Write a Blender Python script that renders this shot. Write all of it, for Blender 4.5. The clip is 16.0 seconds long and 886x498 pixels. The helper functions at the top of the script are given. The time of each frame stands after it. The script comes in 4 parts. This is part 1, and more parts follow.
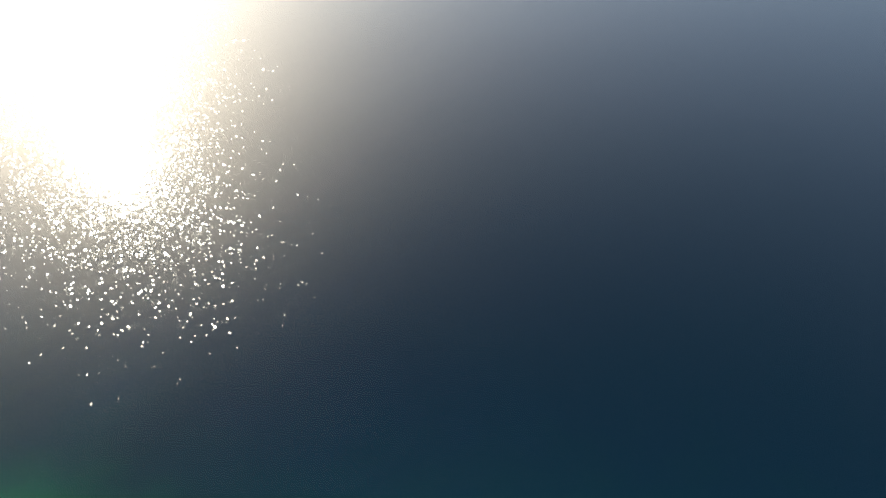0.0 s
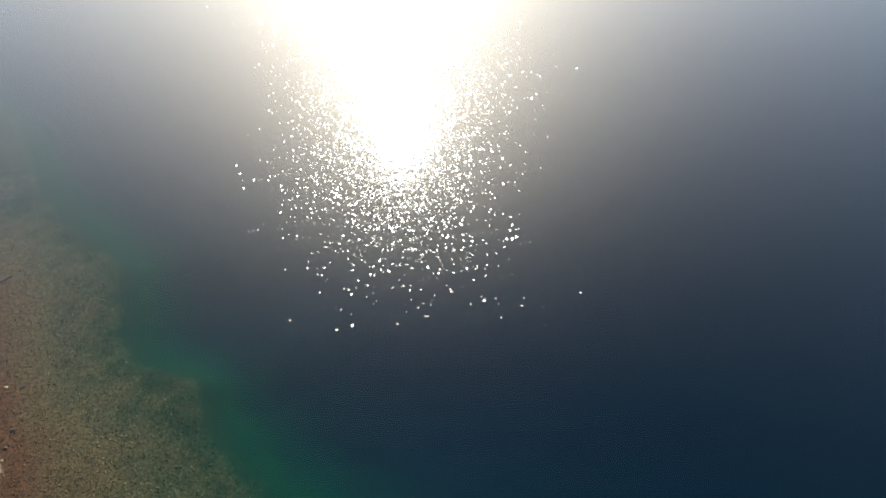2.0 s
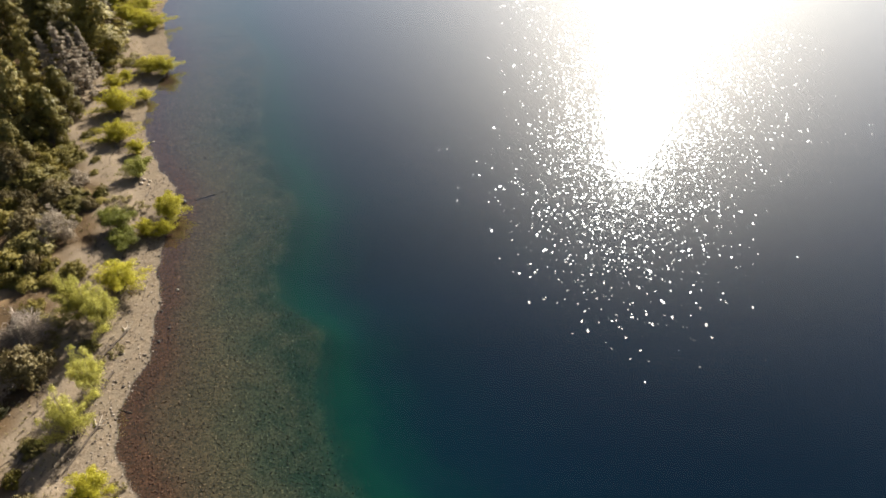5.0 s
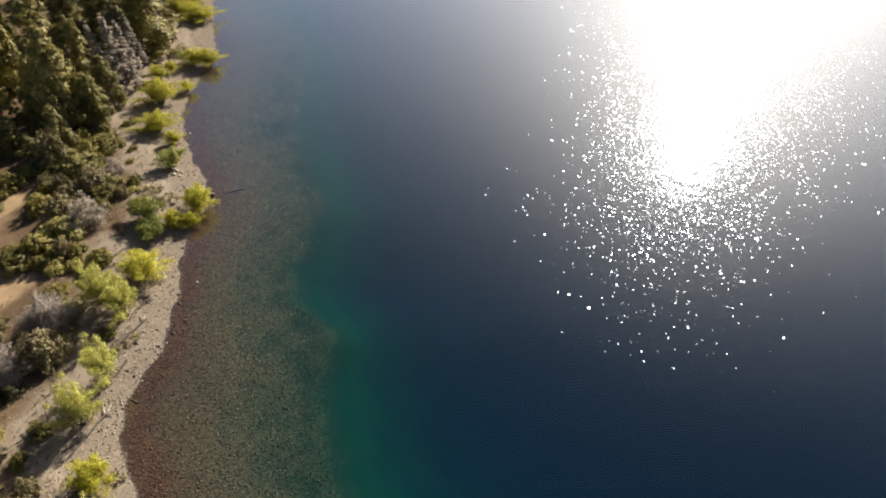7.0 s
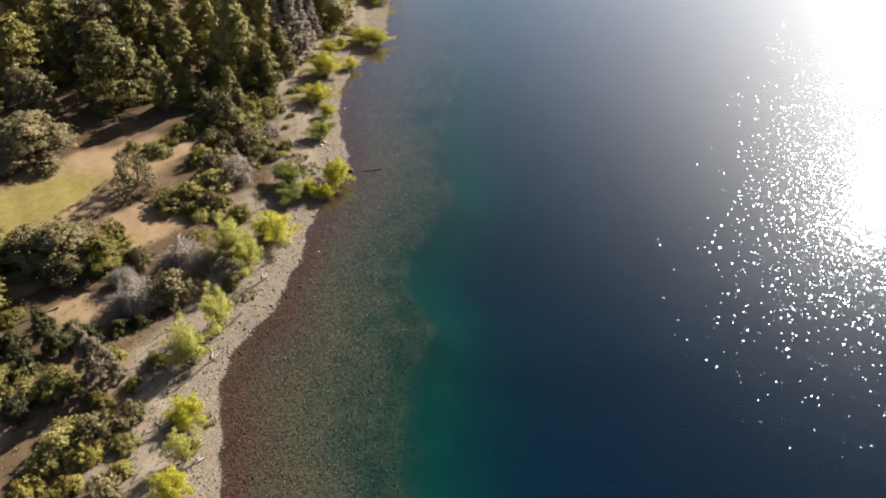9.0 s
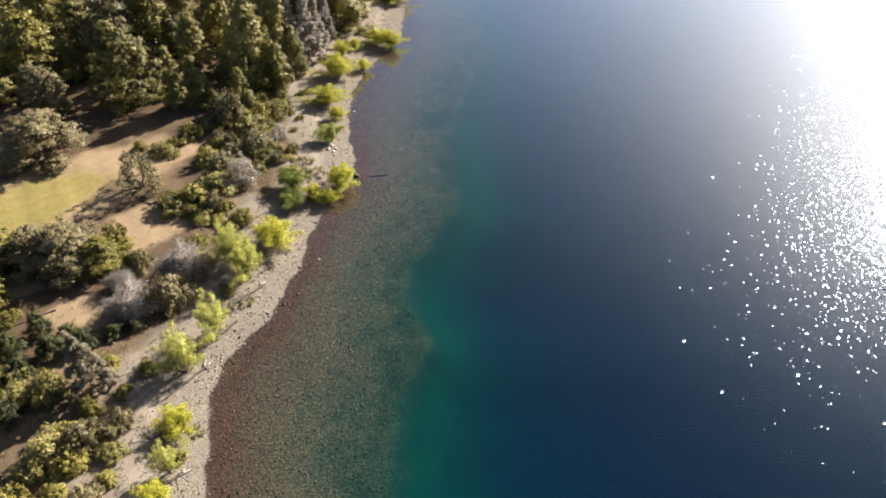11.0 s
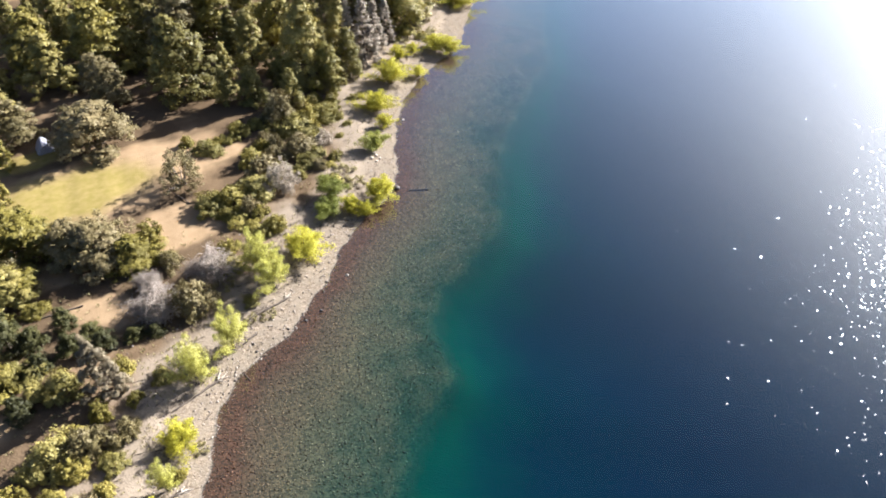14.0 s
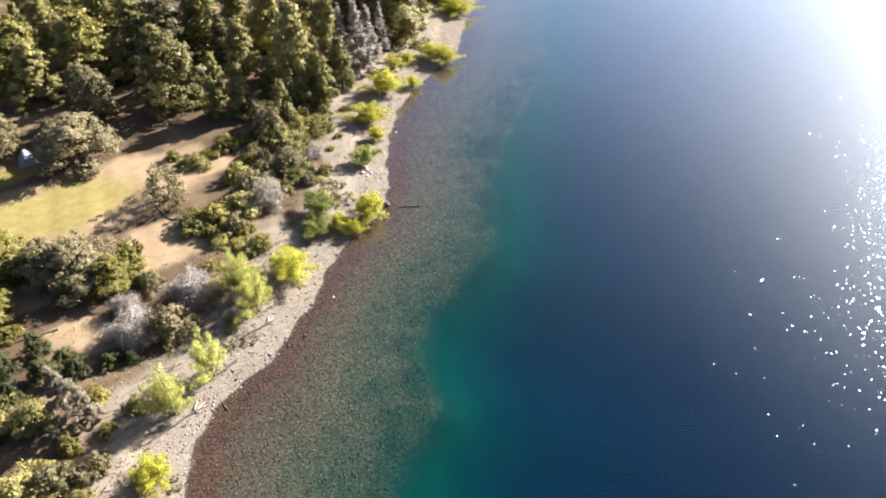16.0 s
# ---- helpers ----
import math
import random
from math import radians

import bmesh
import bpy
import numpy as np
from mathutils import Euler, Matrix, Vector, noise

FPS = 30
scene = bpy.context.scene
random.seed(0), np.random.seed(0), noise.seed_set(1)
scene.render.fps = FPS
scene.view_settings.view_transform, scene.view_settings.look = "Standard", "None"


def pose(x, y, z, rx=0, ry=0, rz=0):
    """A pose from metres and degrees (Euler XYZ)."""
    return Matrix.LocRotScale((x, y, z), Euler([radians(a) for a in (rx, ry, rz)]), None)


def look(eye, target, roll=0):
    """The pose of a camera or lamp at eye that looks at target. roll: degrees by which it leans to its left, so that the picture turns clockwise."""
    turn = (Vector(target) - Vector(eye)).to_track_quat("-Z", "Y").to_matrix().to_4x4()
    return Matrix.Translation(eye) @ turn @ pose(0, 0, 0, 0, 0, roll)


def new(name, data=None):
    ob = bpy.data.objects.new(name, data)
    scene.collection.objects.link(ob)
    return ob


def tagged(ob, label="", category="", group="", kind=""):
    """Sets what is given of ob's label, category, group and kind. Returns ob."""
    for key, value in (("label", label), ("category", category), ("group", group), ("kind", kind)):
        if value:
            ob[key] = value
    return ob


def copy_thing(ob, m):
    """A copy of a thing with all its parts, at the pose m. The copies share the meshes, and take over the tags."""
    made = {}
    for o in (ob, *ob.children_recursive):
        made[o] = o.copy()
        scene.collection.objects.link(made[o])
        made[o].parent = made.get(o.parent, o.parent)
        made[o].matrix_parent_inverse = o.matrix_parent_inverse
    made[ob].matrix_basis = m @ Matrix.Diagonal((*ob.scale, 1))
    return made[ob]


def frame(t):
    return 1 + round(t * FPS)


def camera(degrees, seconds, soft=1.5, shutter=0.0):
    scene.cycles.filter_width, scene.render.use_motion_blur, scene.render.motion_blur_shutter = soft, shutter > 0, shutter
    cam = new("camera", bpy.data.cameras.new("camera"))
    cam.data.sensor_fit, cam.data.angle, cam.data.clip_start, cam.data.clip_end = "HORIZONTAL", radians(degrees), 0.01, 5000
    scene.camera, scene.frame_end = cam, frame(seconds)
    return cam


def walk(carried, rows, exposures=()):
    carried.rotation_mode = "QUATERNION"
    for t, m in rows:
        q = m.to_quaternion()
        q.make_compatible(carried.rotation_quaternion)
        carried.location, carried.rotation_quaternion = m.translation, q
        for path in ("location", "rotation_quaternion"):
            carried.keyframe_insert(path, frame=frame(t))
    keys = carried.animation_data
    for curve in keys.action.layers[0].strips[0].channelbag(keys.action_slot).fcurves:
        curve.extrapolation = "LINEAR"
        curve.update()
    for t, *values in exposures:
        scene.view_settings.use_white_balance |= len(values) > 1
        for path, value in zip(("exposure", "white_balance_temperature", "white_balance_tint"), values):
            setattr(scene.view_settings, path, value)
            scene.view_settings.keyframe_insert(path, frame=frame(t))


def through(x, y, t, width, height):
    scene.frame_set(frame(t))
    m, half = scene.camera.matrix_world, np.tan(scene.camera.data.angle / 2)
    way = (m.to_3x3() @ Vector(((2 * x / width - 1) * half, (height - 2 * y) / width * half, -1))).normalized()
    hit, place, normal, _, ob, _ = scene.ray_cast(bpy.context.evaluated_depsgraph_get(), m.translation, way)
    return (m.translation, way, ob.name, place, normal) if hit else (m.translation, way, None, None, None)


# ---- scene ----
cam = camera(69.8, 16.0, soft=1.9)
PATH = [
    (0, (-3.85, 2.95, 48.32), (-2.34, 3.216, 47.03), -0.2),
    (0.5, (-3.778, 1.278, 48.293), (-2.311, 1.722, 47.008), -0.2),
    (1, (-3.645, -0.384, 48.258), (-2.221, 0.233, 46.997), -0.1),
    (1.5, (-3.359, -1.935, 48.214), (-2.009, -1.15, 46.964), -0.1),
    (2, (-2.716, -3.219, 48.163), (-1.454, -2.284, 46.925), -0.1),
    (2.5, (-1.734, -4.101, 48.086), (-0.566, -3.048, 46.851), 0.1),
    (3, (-0.581, -4.559, 47.992), (0.492, -3.414, 46.752), 0.1),
    (3.5, (0.667, -4.686, 47.908), (1.658, -3.477, 46.661), 0.2),
    (4, (1.851, -4.633, 47.85), (2.761, -3.373, 46.591), 0.0),
    (4.5, (2.935, -4.569, 47.805), (3.766, -3.264, 46.537), -0.0),
    (5, (3.906, -4.532, 47.774), (4.679, -3.196, 46.502), 0.0),
    (7.5, (8.02, -4.226, 47.658), (8.589, -2.797, 46.38), -0.1),
    (8, (8.821, -4.002, 47.653), (9.273, -2.536, 46.37), -0.1),
    (8.5, (9.582, -3.679, 47.65), (9.906, -2.182, 46.364), -0.0),
    (9, (10.273, -3.279, 47.656), (10.497, -1.767, 46.367), 0.0),
    (11.5, (13.282, -0.867, 47.832), (13.398, 0.651, 46.535), -0.2),
    (12, (13.787, -0.18, 47.839), (13.826, 1.341, 46.54), -0.1),
    (12.5, (14.271, 0.598, 47.857), (14.253, 2.117, 46.556), -0.0),
    (13, (14.757, 1.38, 47.887), (14.73, 2.898, 46.585), 0.0),
    (13.5, (15.214, 2.131, 47.933), (15.187, 3.649, 46.631), 0.0),
    (14, (15.636, 2.893, 47.98), (15.612, 4.41, 46.678), 0.1),
    (14.5, (16.002, 3.687, 48.032), (15.98, 5.205, 46.73), 0.1),
    (15, (16.329, 4.5, 48.083), (16.294, 6.018, 46.78), 0.1),
    (15.5, (16.663, 5.335, 48.128), (16.626, 6.852, 46.824), 0.1),
    (16, (17.015, 6.218, 48.155), (16.982, 7.737, 46.854), 0.2),
]
EXPOSURES = [(0, 1.62, 7900, 6), (1, 1.38, 7700, 6), (2.5, 1.2, 7200, 7), (5, 1.07, 6900, 8), (7.5, 1.05, 6550, 9), (9, 1.16, 6400, 9), (11.5, 1.63, 6050, 10), (13, 1.88, 5900, 10), (16, 2.02, 5800, 10)]

walk(cam, [(t, look(eye, target, roll)) for t, eye, target, roll in PATH], exposures=EXPOSURES)

# ---- light: low sun over the lake, clear sky ----
SUN_AZ, SUN_EL = radians(49), radians(27)  # clockwise from +y
sun_dir = Vector((math.sin(SUN_AZ) * math.cos(SUN_EL), math.cos(SUN_AZ) * math.cos(SUN_EL), math.sin(SUN_EL)))
sun_data = bpy.data.lights.new("sun", "SUN")
sun_data.energy, sun_data.angle, sun_data.color = 5.0, radians(0.53), (1.0, 0.945, 0.865)
sun = new("sun", sun_data)
sun.matrix_world = look(sun_dir * 900, (0, 0, 0))
world = bpy.data.worlds.new("sky")
scene.world = world
world.use_nodes = True
wn = world.node_tree
sky = wn.nodes.new("ShaderNodeTexSky")
sky.sky_type, sky.sun_disc, sky.sun_elevation, sky.sun_rotation = "NISHITA", False, SUN_EL, SUN_AZ
sky.altitude, sky.air_density, sky.dust_density, sky.ozone_density = 800, 0.75, 3.2, 1.0
wn.nodes["Background"].inputs["Strength"].default_value = 0.040
wn.links.new(sky.outputs["Color"], wn.nodes["Background"].inputs["Color"])


# ---- materials ----
class Mat:
    """A node material under construction."""

    def __init__(self, name):
        self.m = bpy.data.materials.new(name)
        self.m.use_nodes = True
        self.t = self.m.node_tree
        self.bsdf = self.t.nodes["Principled BSDF"]
        self.out = self.t.nodes["Material Output"]

    def node(self, kind, **ins):
        n = self.t.nodes.new("ShaderNode" + kind)
        for k, v in ins.items():
            self.put(n.inputs[k.replace("_", " ")], v)
        return n

    def put(self, socket, v):
        if isinstance(v, bpy.types.NodeSocket):
            self.t.links.new(v, socket)
        else:
            socket.default_value = v

    def coords(self, scale=(1, 1, 1), turn=0.0):
        g = self.node("NewGeometry")
        mp = self.node("Mapping", Vector=g.outputs["Position"])
        mp.inputs["Scale"].default_value = scale
        mp.inputs["Rotation"].default_value = (0, 0, turn)
        return mp.outputs["Vector"]

    def along(self, turn, stretch):
        """Coordinates whose first axis points along a heading, the second squeezed."""
        mp = self.node("Mapping", Vector=self.coords((1, 1, 1), turn))
        mp.inputs["Scale"].default_value = (1, stretch, 1)
        return mp.outputs["Vector"]

    def noise(self, scale, detail=3.0, rough=0.55, at=None):
        n = self.node("TexNoise", Scale=scale, Detail=detail, Roughness=rough, Vector=at or self.coords())
        return n.outputs["Fac"]

    def voronoi(self, scale, out="Distance", at=None):
        n = self.node("TexVoronoi", Scale=scale, Vector=at or self.coords())
        return n.outputs[out]

    def ramp(self, fac, stops):
        r = self.node("ValToRGB", Fac=fac)
        el = r.color_ramp.elements
        while len(el) < len(stops):
            el.new(0.5)
        for e, (p, c) in zip(el, stops):
            e.position = p
            e.color = (*c, 1) if isinstance(c, tuple) else (c, c, c, 1)
        return r.outputs["Color"]

    def math(self, op, a, b=0.0, clamp=False):
        n = self.node("Math")
        n.operation, n.use_clamp = op, clamp
        self.put(n.inputs[0], a)
        self.put(n.inputs[1], b)
        return n.outputs[0]

    def span(self, v, a, b, c=0.0, d=1.0):
        n = self.node("MapRange", Value=v)
        for i, x in zip((1, 2, 3, 4), (a, b, c, d)):
            n.inputs[i].default_value = x
        return n.outputs[0]

    def mix(self, fac, a, b, how="MIX"):
        n = self.node("Mix")
        n.data_type, n.blend_type = "RGBA", how
        self.put(n.inputs[0], fac)
        self.put(n.inputs[6], a if isinstance(a, bpy.types.NodeSocket) else (*a, 1))
        self.put(n.inputs[7], b if isinstance(b, bpy.types.NodeSocket) else (*b, 1))
        return n.outputs[2]

    def attr(self, name):
        n = self.node("Attribute")
        n.attribute_name = name
        return n.outputs["Fac"]

    def island(self):
        return self.node("NewGeometry").outputs["Random Per Island"]

    def bump(self, height, dist, strength=1.0):
        return self.node("Bump", Height=height, Distance=dist, Strength=strength).outputs["Normal"]

    def done(self, color, rough=0.8, normal=None, spec=0.3):
        self.put(self.bsdf.inputs["Base Color"], color if isinstance(color, bpy.types.NodeSocket) else (*color, 1))
        self.put(self.bsdf.inputs["Roughness"], rough)
        self.put(self.bsdf.inputs["Specular IOR Level"], spec)
        if normal is not None:
            self.put(self.bsdf.inputs["Normal"], normal)
        return self.m


def leaf_material(name, dark, mid, light, through=0.35):
    """Leaves: every leaf its own tone, patches of tone over the crown, and light coming through."""
    k = Mat(name)
    tone = k.math("ADD", k.math("MULTIPLY", k.island(), 0.24), k.math("MULTIPLY", k.noise(0.55, 4.0), 0.85))
    tone = k.math("ADD", tone, k.math("MULTIPLY", k.node("ObjectInfo").outputs["Random"], 0.28))
    col = k.ramp(tone, [(0.25, dark), (0.65, mid), (1.0, light)])
    k.done(col, 0.55, spec=0.25)
    tr = k.node("BsdfTranslucent", Color=k.mix(0.5, col, light))
    mx = k.node("MixShader", Fac=through)
    k.t.links.new(k.bsdf.outputs[0], mx.inputs[1])
    k.t.links.new(tr.outputs[0], mx.inputs[2])
    k.t.links.new(mx.outputs[0], k.out.inputs["Surface"])
    return k.m


def bark_material(name, a, b):
    k = Mat(name)
    f = k.noise(6.0, 5.0, 0.65, k.coords((3, 3, 0.6)))
    return k.done(k.ramp(f, [(0.3, a), (0.7, b)]), 0.85, k.bump(f, 0.03))


def depth_tinted_bed(k):
    """Lake bed from the waterline down: rust-brown stones, olive shelf; green slope and blue depth paint the water's
    tint into the bed.
    """
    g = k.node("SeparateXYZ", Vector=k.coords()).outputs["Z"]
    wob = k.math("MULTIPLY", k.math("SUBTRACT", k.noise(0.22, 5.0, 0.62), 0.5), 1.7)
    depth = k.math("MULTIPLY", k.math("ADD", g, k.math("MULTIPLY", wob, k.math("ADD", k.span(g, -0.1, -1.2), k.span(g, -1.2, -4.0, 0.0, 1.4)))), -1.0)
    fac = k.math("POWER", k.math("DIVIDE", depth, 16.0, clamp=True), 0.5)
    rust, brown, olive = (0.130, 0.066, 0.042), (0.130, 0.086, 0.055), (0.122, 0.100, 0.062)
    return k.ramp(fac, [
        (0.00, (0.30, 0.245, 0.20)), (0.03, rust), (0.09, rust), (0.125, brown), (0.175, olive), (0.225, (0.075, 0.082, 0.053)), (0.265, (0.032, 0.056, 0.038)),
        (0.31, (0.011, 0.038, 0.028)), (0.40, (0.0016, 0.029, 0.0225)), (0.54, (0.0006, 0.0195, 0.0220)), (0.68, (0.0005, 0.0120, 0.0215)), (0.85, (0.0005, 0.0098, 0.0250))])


def ground_material():
    k = Mat("ground")
    fine, mid, wide = k.noise(7.0, 4.0), k.noise(1.1, 4.0), k.noise(0.16, 3.0)
    peb = k.voronoi(7.0)
    pebc = k.node("SeparateColor", Color=k.voronoi(7.0, "Color")).outputs[0]
    beach = k.mix(pebc, (0.120, 0.090, 0.064), (0.335, 0.266, 0.196))
    beach = k.mix(k.span(mid, 0.35, 0.7), beach, (0.225, 0.184, 0.140))
    sand = k.mix(fine, (0.210, 0.167, 0.125), (0.353, 0.284, 0.211))
    grass = k.mix(k.span(mid, 0.3, 0.7), (0.227, 0.184, 0.048), (0.302, 0.229, 0.085))
    bare = k.mix(mid, (0.269, 0.180, 0.099), (0.386, 0.270, 0.163))
    litter = k.mix(fine, (0.060, 0.040, 0.024), (0.18, 0.124, 0.075))
    litter = k.mix(k.span(wide, 0.5, 0.7), litter, (0.23, 0.156, 0.092))
    land = k.mix(k.attr("sand"), litter, sand)
    land = k.mix(k.attr("bare"), land, bare)
    land = k.mix(k.attr("grass"), land, grass)
    land = k.mix(k.attr("beach"), land, beach)
    # the bed's depth colour stands in for light lost in the water
    bed = k.mix(k.math("MULTIPLY", k.math("SUBTRACT", 1.0, pebc), 0.72), depth_tinted_bed(k), (0.0, 0.012, 0.012))
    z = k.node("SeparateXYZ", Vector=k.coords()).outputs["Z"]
    bed = k.mix(k.span(z, -3.2, -1.9), depth_tinted_bed(k), bed)
    col = k.mix(k.span(k.math("ADD", z, k.math("MULTIPLY", k.math("SUBTRACT", mid, 0.5), 0.05)), -0.005, 0.02), bed, land)
    h = k.math("ADD", k.math("MULTIPLY", fine, 0.5), k.math("MULTIPLY", peb, -0.6))
    return k.done(col, 0.95, k.bump(h, 0.045), 0.0)


def stone_material(name, under):
    k = Mat(name)
    r = k.island()
    if under:
        # stones carry the same water tint, painted by depth
        base = depth_tinted_bed(k)
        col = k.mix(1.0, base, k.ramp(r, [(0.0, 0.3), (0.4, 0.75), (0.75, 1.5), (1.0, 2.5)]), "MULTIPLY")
    else:
        col = k.ramp(r, [(0.0, (0.07, 0.056, 0.047)), (0.35, (0.17, 0.135, 0.112)), (0.7, (0.28, 0.228, 0.19)), (1.0, (0.40, 0.34, 0.29))])
    n = k.noise(14.0, 3.0)
    col = k.mix(k.math("MULTIPLY", n, 0.35), col, (0.05, 0.045, 0.04))
    return k.done(col, 0.85, k.bump(n, 0.02), 0.0 if under else 0.25)


GLOSS = (0.87, 0.935, 1, 1)


def water_material():
    """Clear rippled water: what lies below shows through, Fresnel adds the gloss."""
    k = Mat("lake_water")
    turn = radians(-41)
    chop = k.noise(1.9, 0.3, 0.5, k.along(turn + 1.7, 0.5))
    swell = k.noise(0.42, 2.0, 0.5, k.along(turn - 0.15, 0.3))
    gust = k.span(k.noise(0.035, 3.0, 0.55, k.along(turn + 0.9, 0.3)), 0.35, 0.65, 0.8, 1.2)
    h = k.math("ADD", k.math("MULTIPLY", chop, 0.025), k.math("MULTIPLY", swell, 0.045))
    h = k.math("MULTIPLY", h, gust)
    # a calm slick off the far beach
    at = k.node("SeparateXYZ", Vector=k.coords())
    sx = k.math("DIVIDE", k.math("SUBTRACT", at.outputs["X"], 34.0), 10.0)
    sy = k.math("DIVIDE", k.math("SUBTRACT", at.outputs["Y"], 144.0), 9.0)
    far = k.math("ADD", k.math("ADD", k.math("MULTIPLY", sx, sx), k.math("MULTIPLY", sy, sy)), k.math("MULTIPLY", k.noise(0.15, 3.0), 0.8))
    h = k.math("MULTIPLY", h, k.span(far, 1.0, 1.7, 0.12, 1.0))
    nrm = k.bump(h, 1.0)
    facing = k.node("LayerWeight", Blend=0.5).outputs["Facing"]
    fr = k.math("ADD", 0.024, k.math("MULTIPLY", k.math("POWER", facing, 3.3), 1.55, clamp=True))

    def wavelets(scale, heading, spread):
        """Small tilted faces of the water, with slopes spread like those of a wind-blown lake."""
        cell = k.node("SeparateColor", Color=k.voronoi(scale, "Color", k.along(heading, 0.62)))
        steep = k.math("SQRT", k.math("MULTIPLY", k.math("LOGARITHM", k.math("MAXIMUM", cell.outputs[0], 0.001), math.e), -2.0))
        steep = k.math("MULTIPLY", k.math("MULTIPLY", steep, spread), gust)
        angle = k.math("MULTIPLY", cell.outputs[1], 2 * math.pi)
        # slopes run steeper across the sun's bearing, to fit the glitter's width in the camera's view
        toward = k.math("MULTIPLY", k.math("MULTIPLY", steep, k.math("COSINE", angle)), 0.75)
        athwart = k.math("MULTIPLY", steep, k.math("SINE", angle))
        ca, sa = math.cos(SUN_AZ), math.sin(SUN_AZ)
        tilt = k.node("CombineXYZ", X=k.math("ADD", k.math("MULTIPLY", toward, sa), k.math("MULTIPLY", athwart, ca)),
                      Y=k.math("SUBTRACT", k.math("MULTIPLY", toward, ca), k.math("MULTIPLY", athwart, sa)))
        both = k.node("VectorMath")
        both.operation = "ADD"
        k.put(both.inputs[0], nrm)
        k.put(both.inputs[1], tilt.outputs[0])
        unit = k.node("VectorMath")
        unit.operation = "NORMALIZE"
        k.put(unit.inputs[0], both.outputs[0])
        face = k.node("BsdfGlossy", Color=GLOSS, Roughness=0.115, Normal=unit.outputs[0])
        face.distribution = "BECKMANN"
        return face

    def blend(fac, a, b):
        m = k.node("MixShader", Fac=fac)
        k.t.links.new(a.outputs[0], m.inputs[1])
        k.t.links.new(b.outputs[0], m.inputs[2])
        return m

    clear = k.node("BsdfTransparent", Color=(0.93, 0.97, 0.96, 1))
    # wavelets, fine ripples within them, and a wide lobe standing in for glare haze round the glitter
    ripple = k.node("BsdfGlossy", Color=GLOSS, Roughness=0.18, Normal=nrm)
    ripple.distribution = "BECKMANN"
    veil = k.node("BsdfGlossy", Color=GLOSS, Roughness=0.55)
    faces = blend(0.5, wavelets(5.6, turn + 1.5, 0.076), wavelets(11.0, turn + 0.9, 0.08))
    sheet = k.node("BsdfGlossy", Color=GLOSS, Roughness=0.115, Normal=nrm)
    sheet.distribution = "BECKMANN"
    both = blend(0.025, blend(0.008, blend(0.95, faces, sheet), ripple), veil)
    mx = k.node("MixShader", Fac=fr)
    k.t.links.new(clear.outputs[0], mx.inputs[1])
    k.t.links.new(both.outputs[0], mx.inputs[2])
    k.t.links.new(mx.outputs[0], k.out.inputs["Surface"])
    k.t.nodes.remove(k.bsdf)
    return k.m


M_GROUND = ground_material()
M_WATER = water_material()
M_BED_STONE = stone_material("depth_tinted_stone", True)
M_STONE = stone_material("dry_stone", False)
M_CEDAR = leaf_material("cedar_leaves", (0.042, 0.037, 0.010), (0.188, 0.160, 0.042), (0.43, 0.352, 0.11), 0.12)
# green leaves darkened so that their colour stands in for shade in the scrub
M_SHADE_DARK = leaf_material("shade_dark_leaves", (0.016, 0.01692, 0.006), (0.060, 0.05828, 0.018), (0.15, 0.1363, 0.04), 0.1)
M_OLIVE = leaf_material("olive_leaves", (0.046, 0.040, 0.008), (0.190, 0.157, 0.032), (0.40, 0.325, 0.078), 0.1)
M_ASH = leaf_material("ashen_leaves", (0.048, 0.040, 0.016), (0.175, 0.139, 0.056), (0.31, 0.243, 0.125), 0.1)
M_WILLOW = leaf_material("willow_leaves_yellow", (0.19, 0.17, 0.016), (0.46, 0.42, 0.040), (0.62, 0.57, 0.09), 0.5)
M_WILLOW_GREEN = leaf_material("willow_leaves_green", (0.15, 0.15, 0.026), (0.43, 0.41, 0.09), (0.62, 0.58, 0.18), 0.5)
M_WILLOW_DARK = leaf_material("willow_leaves_dark", (0.07, 0.09, 0.018), (0.21, 0.225, 0.040), (0.38, 0.37, 0.075), 0.38)
M_SILVER = leaf_material("silver_lichen", (0.25, 0.21, 0.16), (0.35, 0.293, 0.228), (0.46, 0.39, 0.31), 0.35)
M_PALE_ASH = leaf_material("pale_ashen_leaves", (0.15, 0.122, 0.075), (0.29, 0.235, 0.15), (0.44, 0.36, 0.25), 0.32)
M_STRAW = leaf_material("dry_grass", (0.13, 0.105, 0.04), (0.28, 0.235, 0.10), (0.44, 0.38, 0.19), 0.25)
M_BARK = bark_material("bark", (0.05, 0.036, 0.026), (0.15, 0.115, 0.09))
M_GREYWOOD = bark_material("grey_wood", (0.27, 0.22, 0.182), (0.48, 0.405, 0.345))
M_DRIFT = bark_material("driftwood", (0.050, 0.038, 0.030), (0.16, 0.125, 0.10))
M_PALEWOOD = bark_material("pale_wood", (0.28, 0.235, 0.185), (0.45, 0.39, 0.32))
k = Mat("tent_cloth")
M_TENT = k.done(k.mix(k.noise(3.0), (0.27, 0.26, 0.30), (0.36, 0.35, 0.39)), 0.6, k.bump(k.noise(2.0), 0.05))

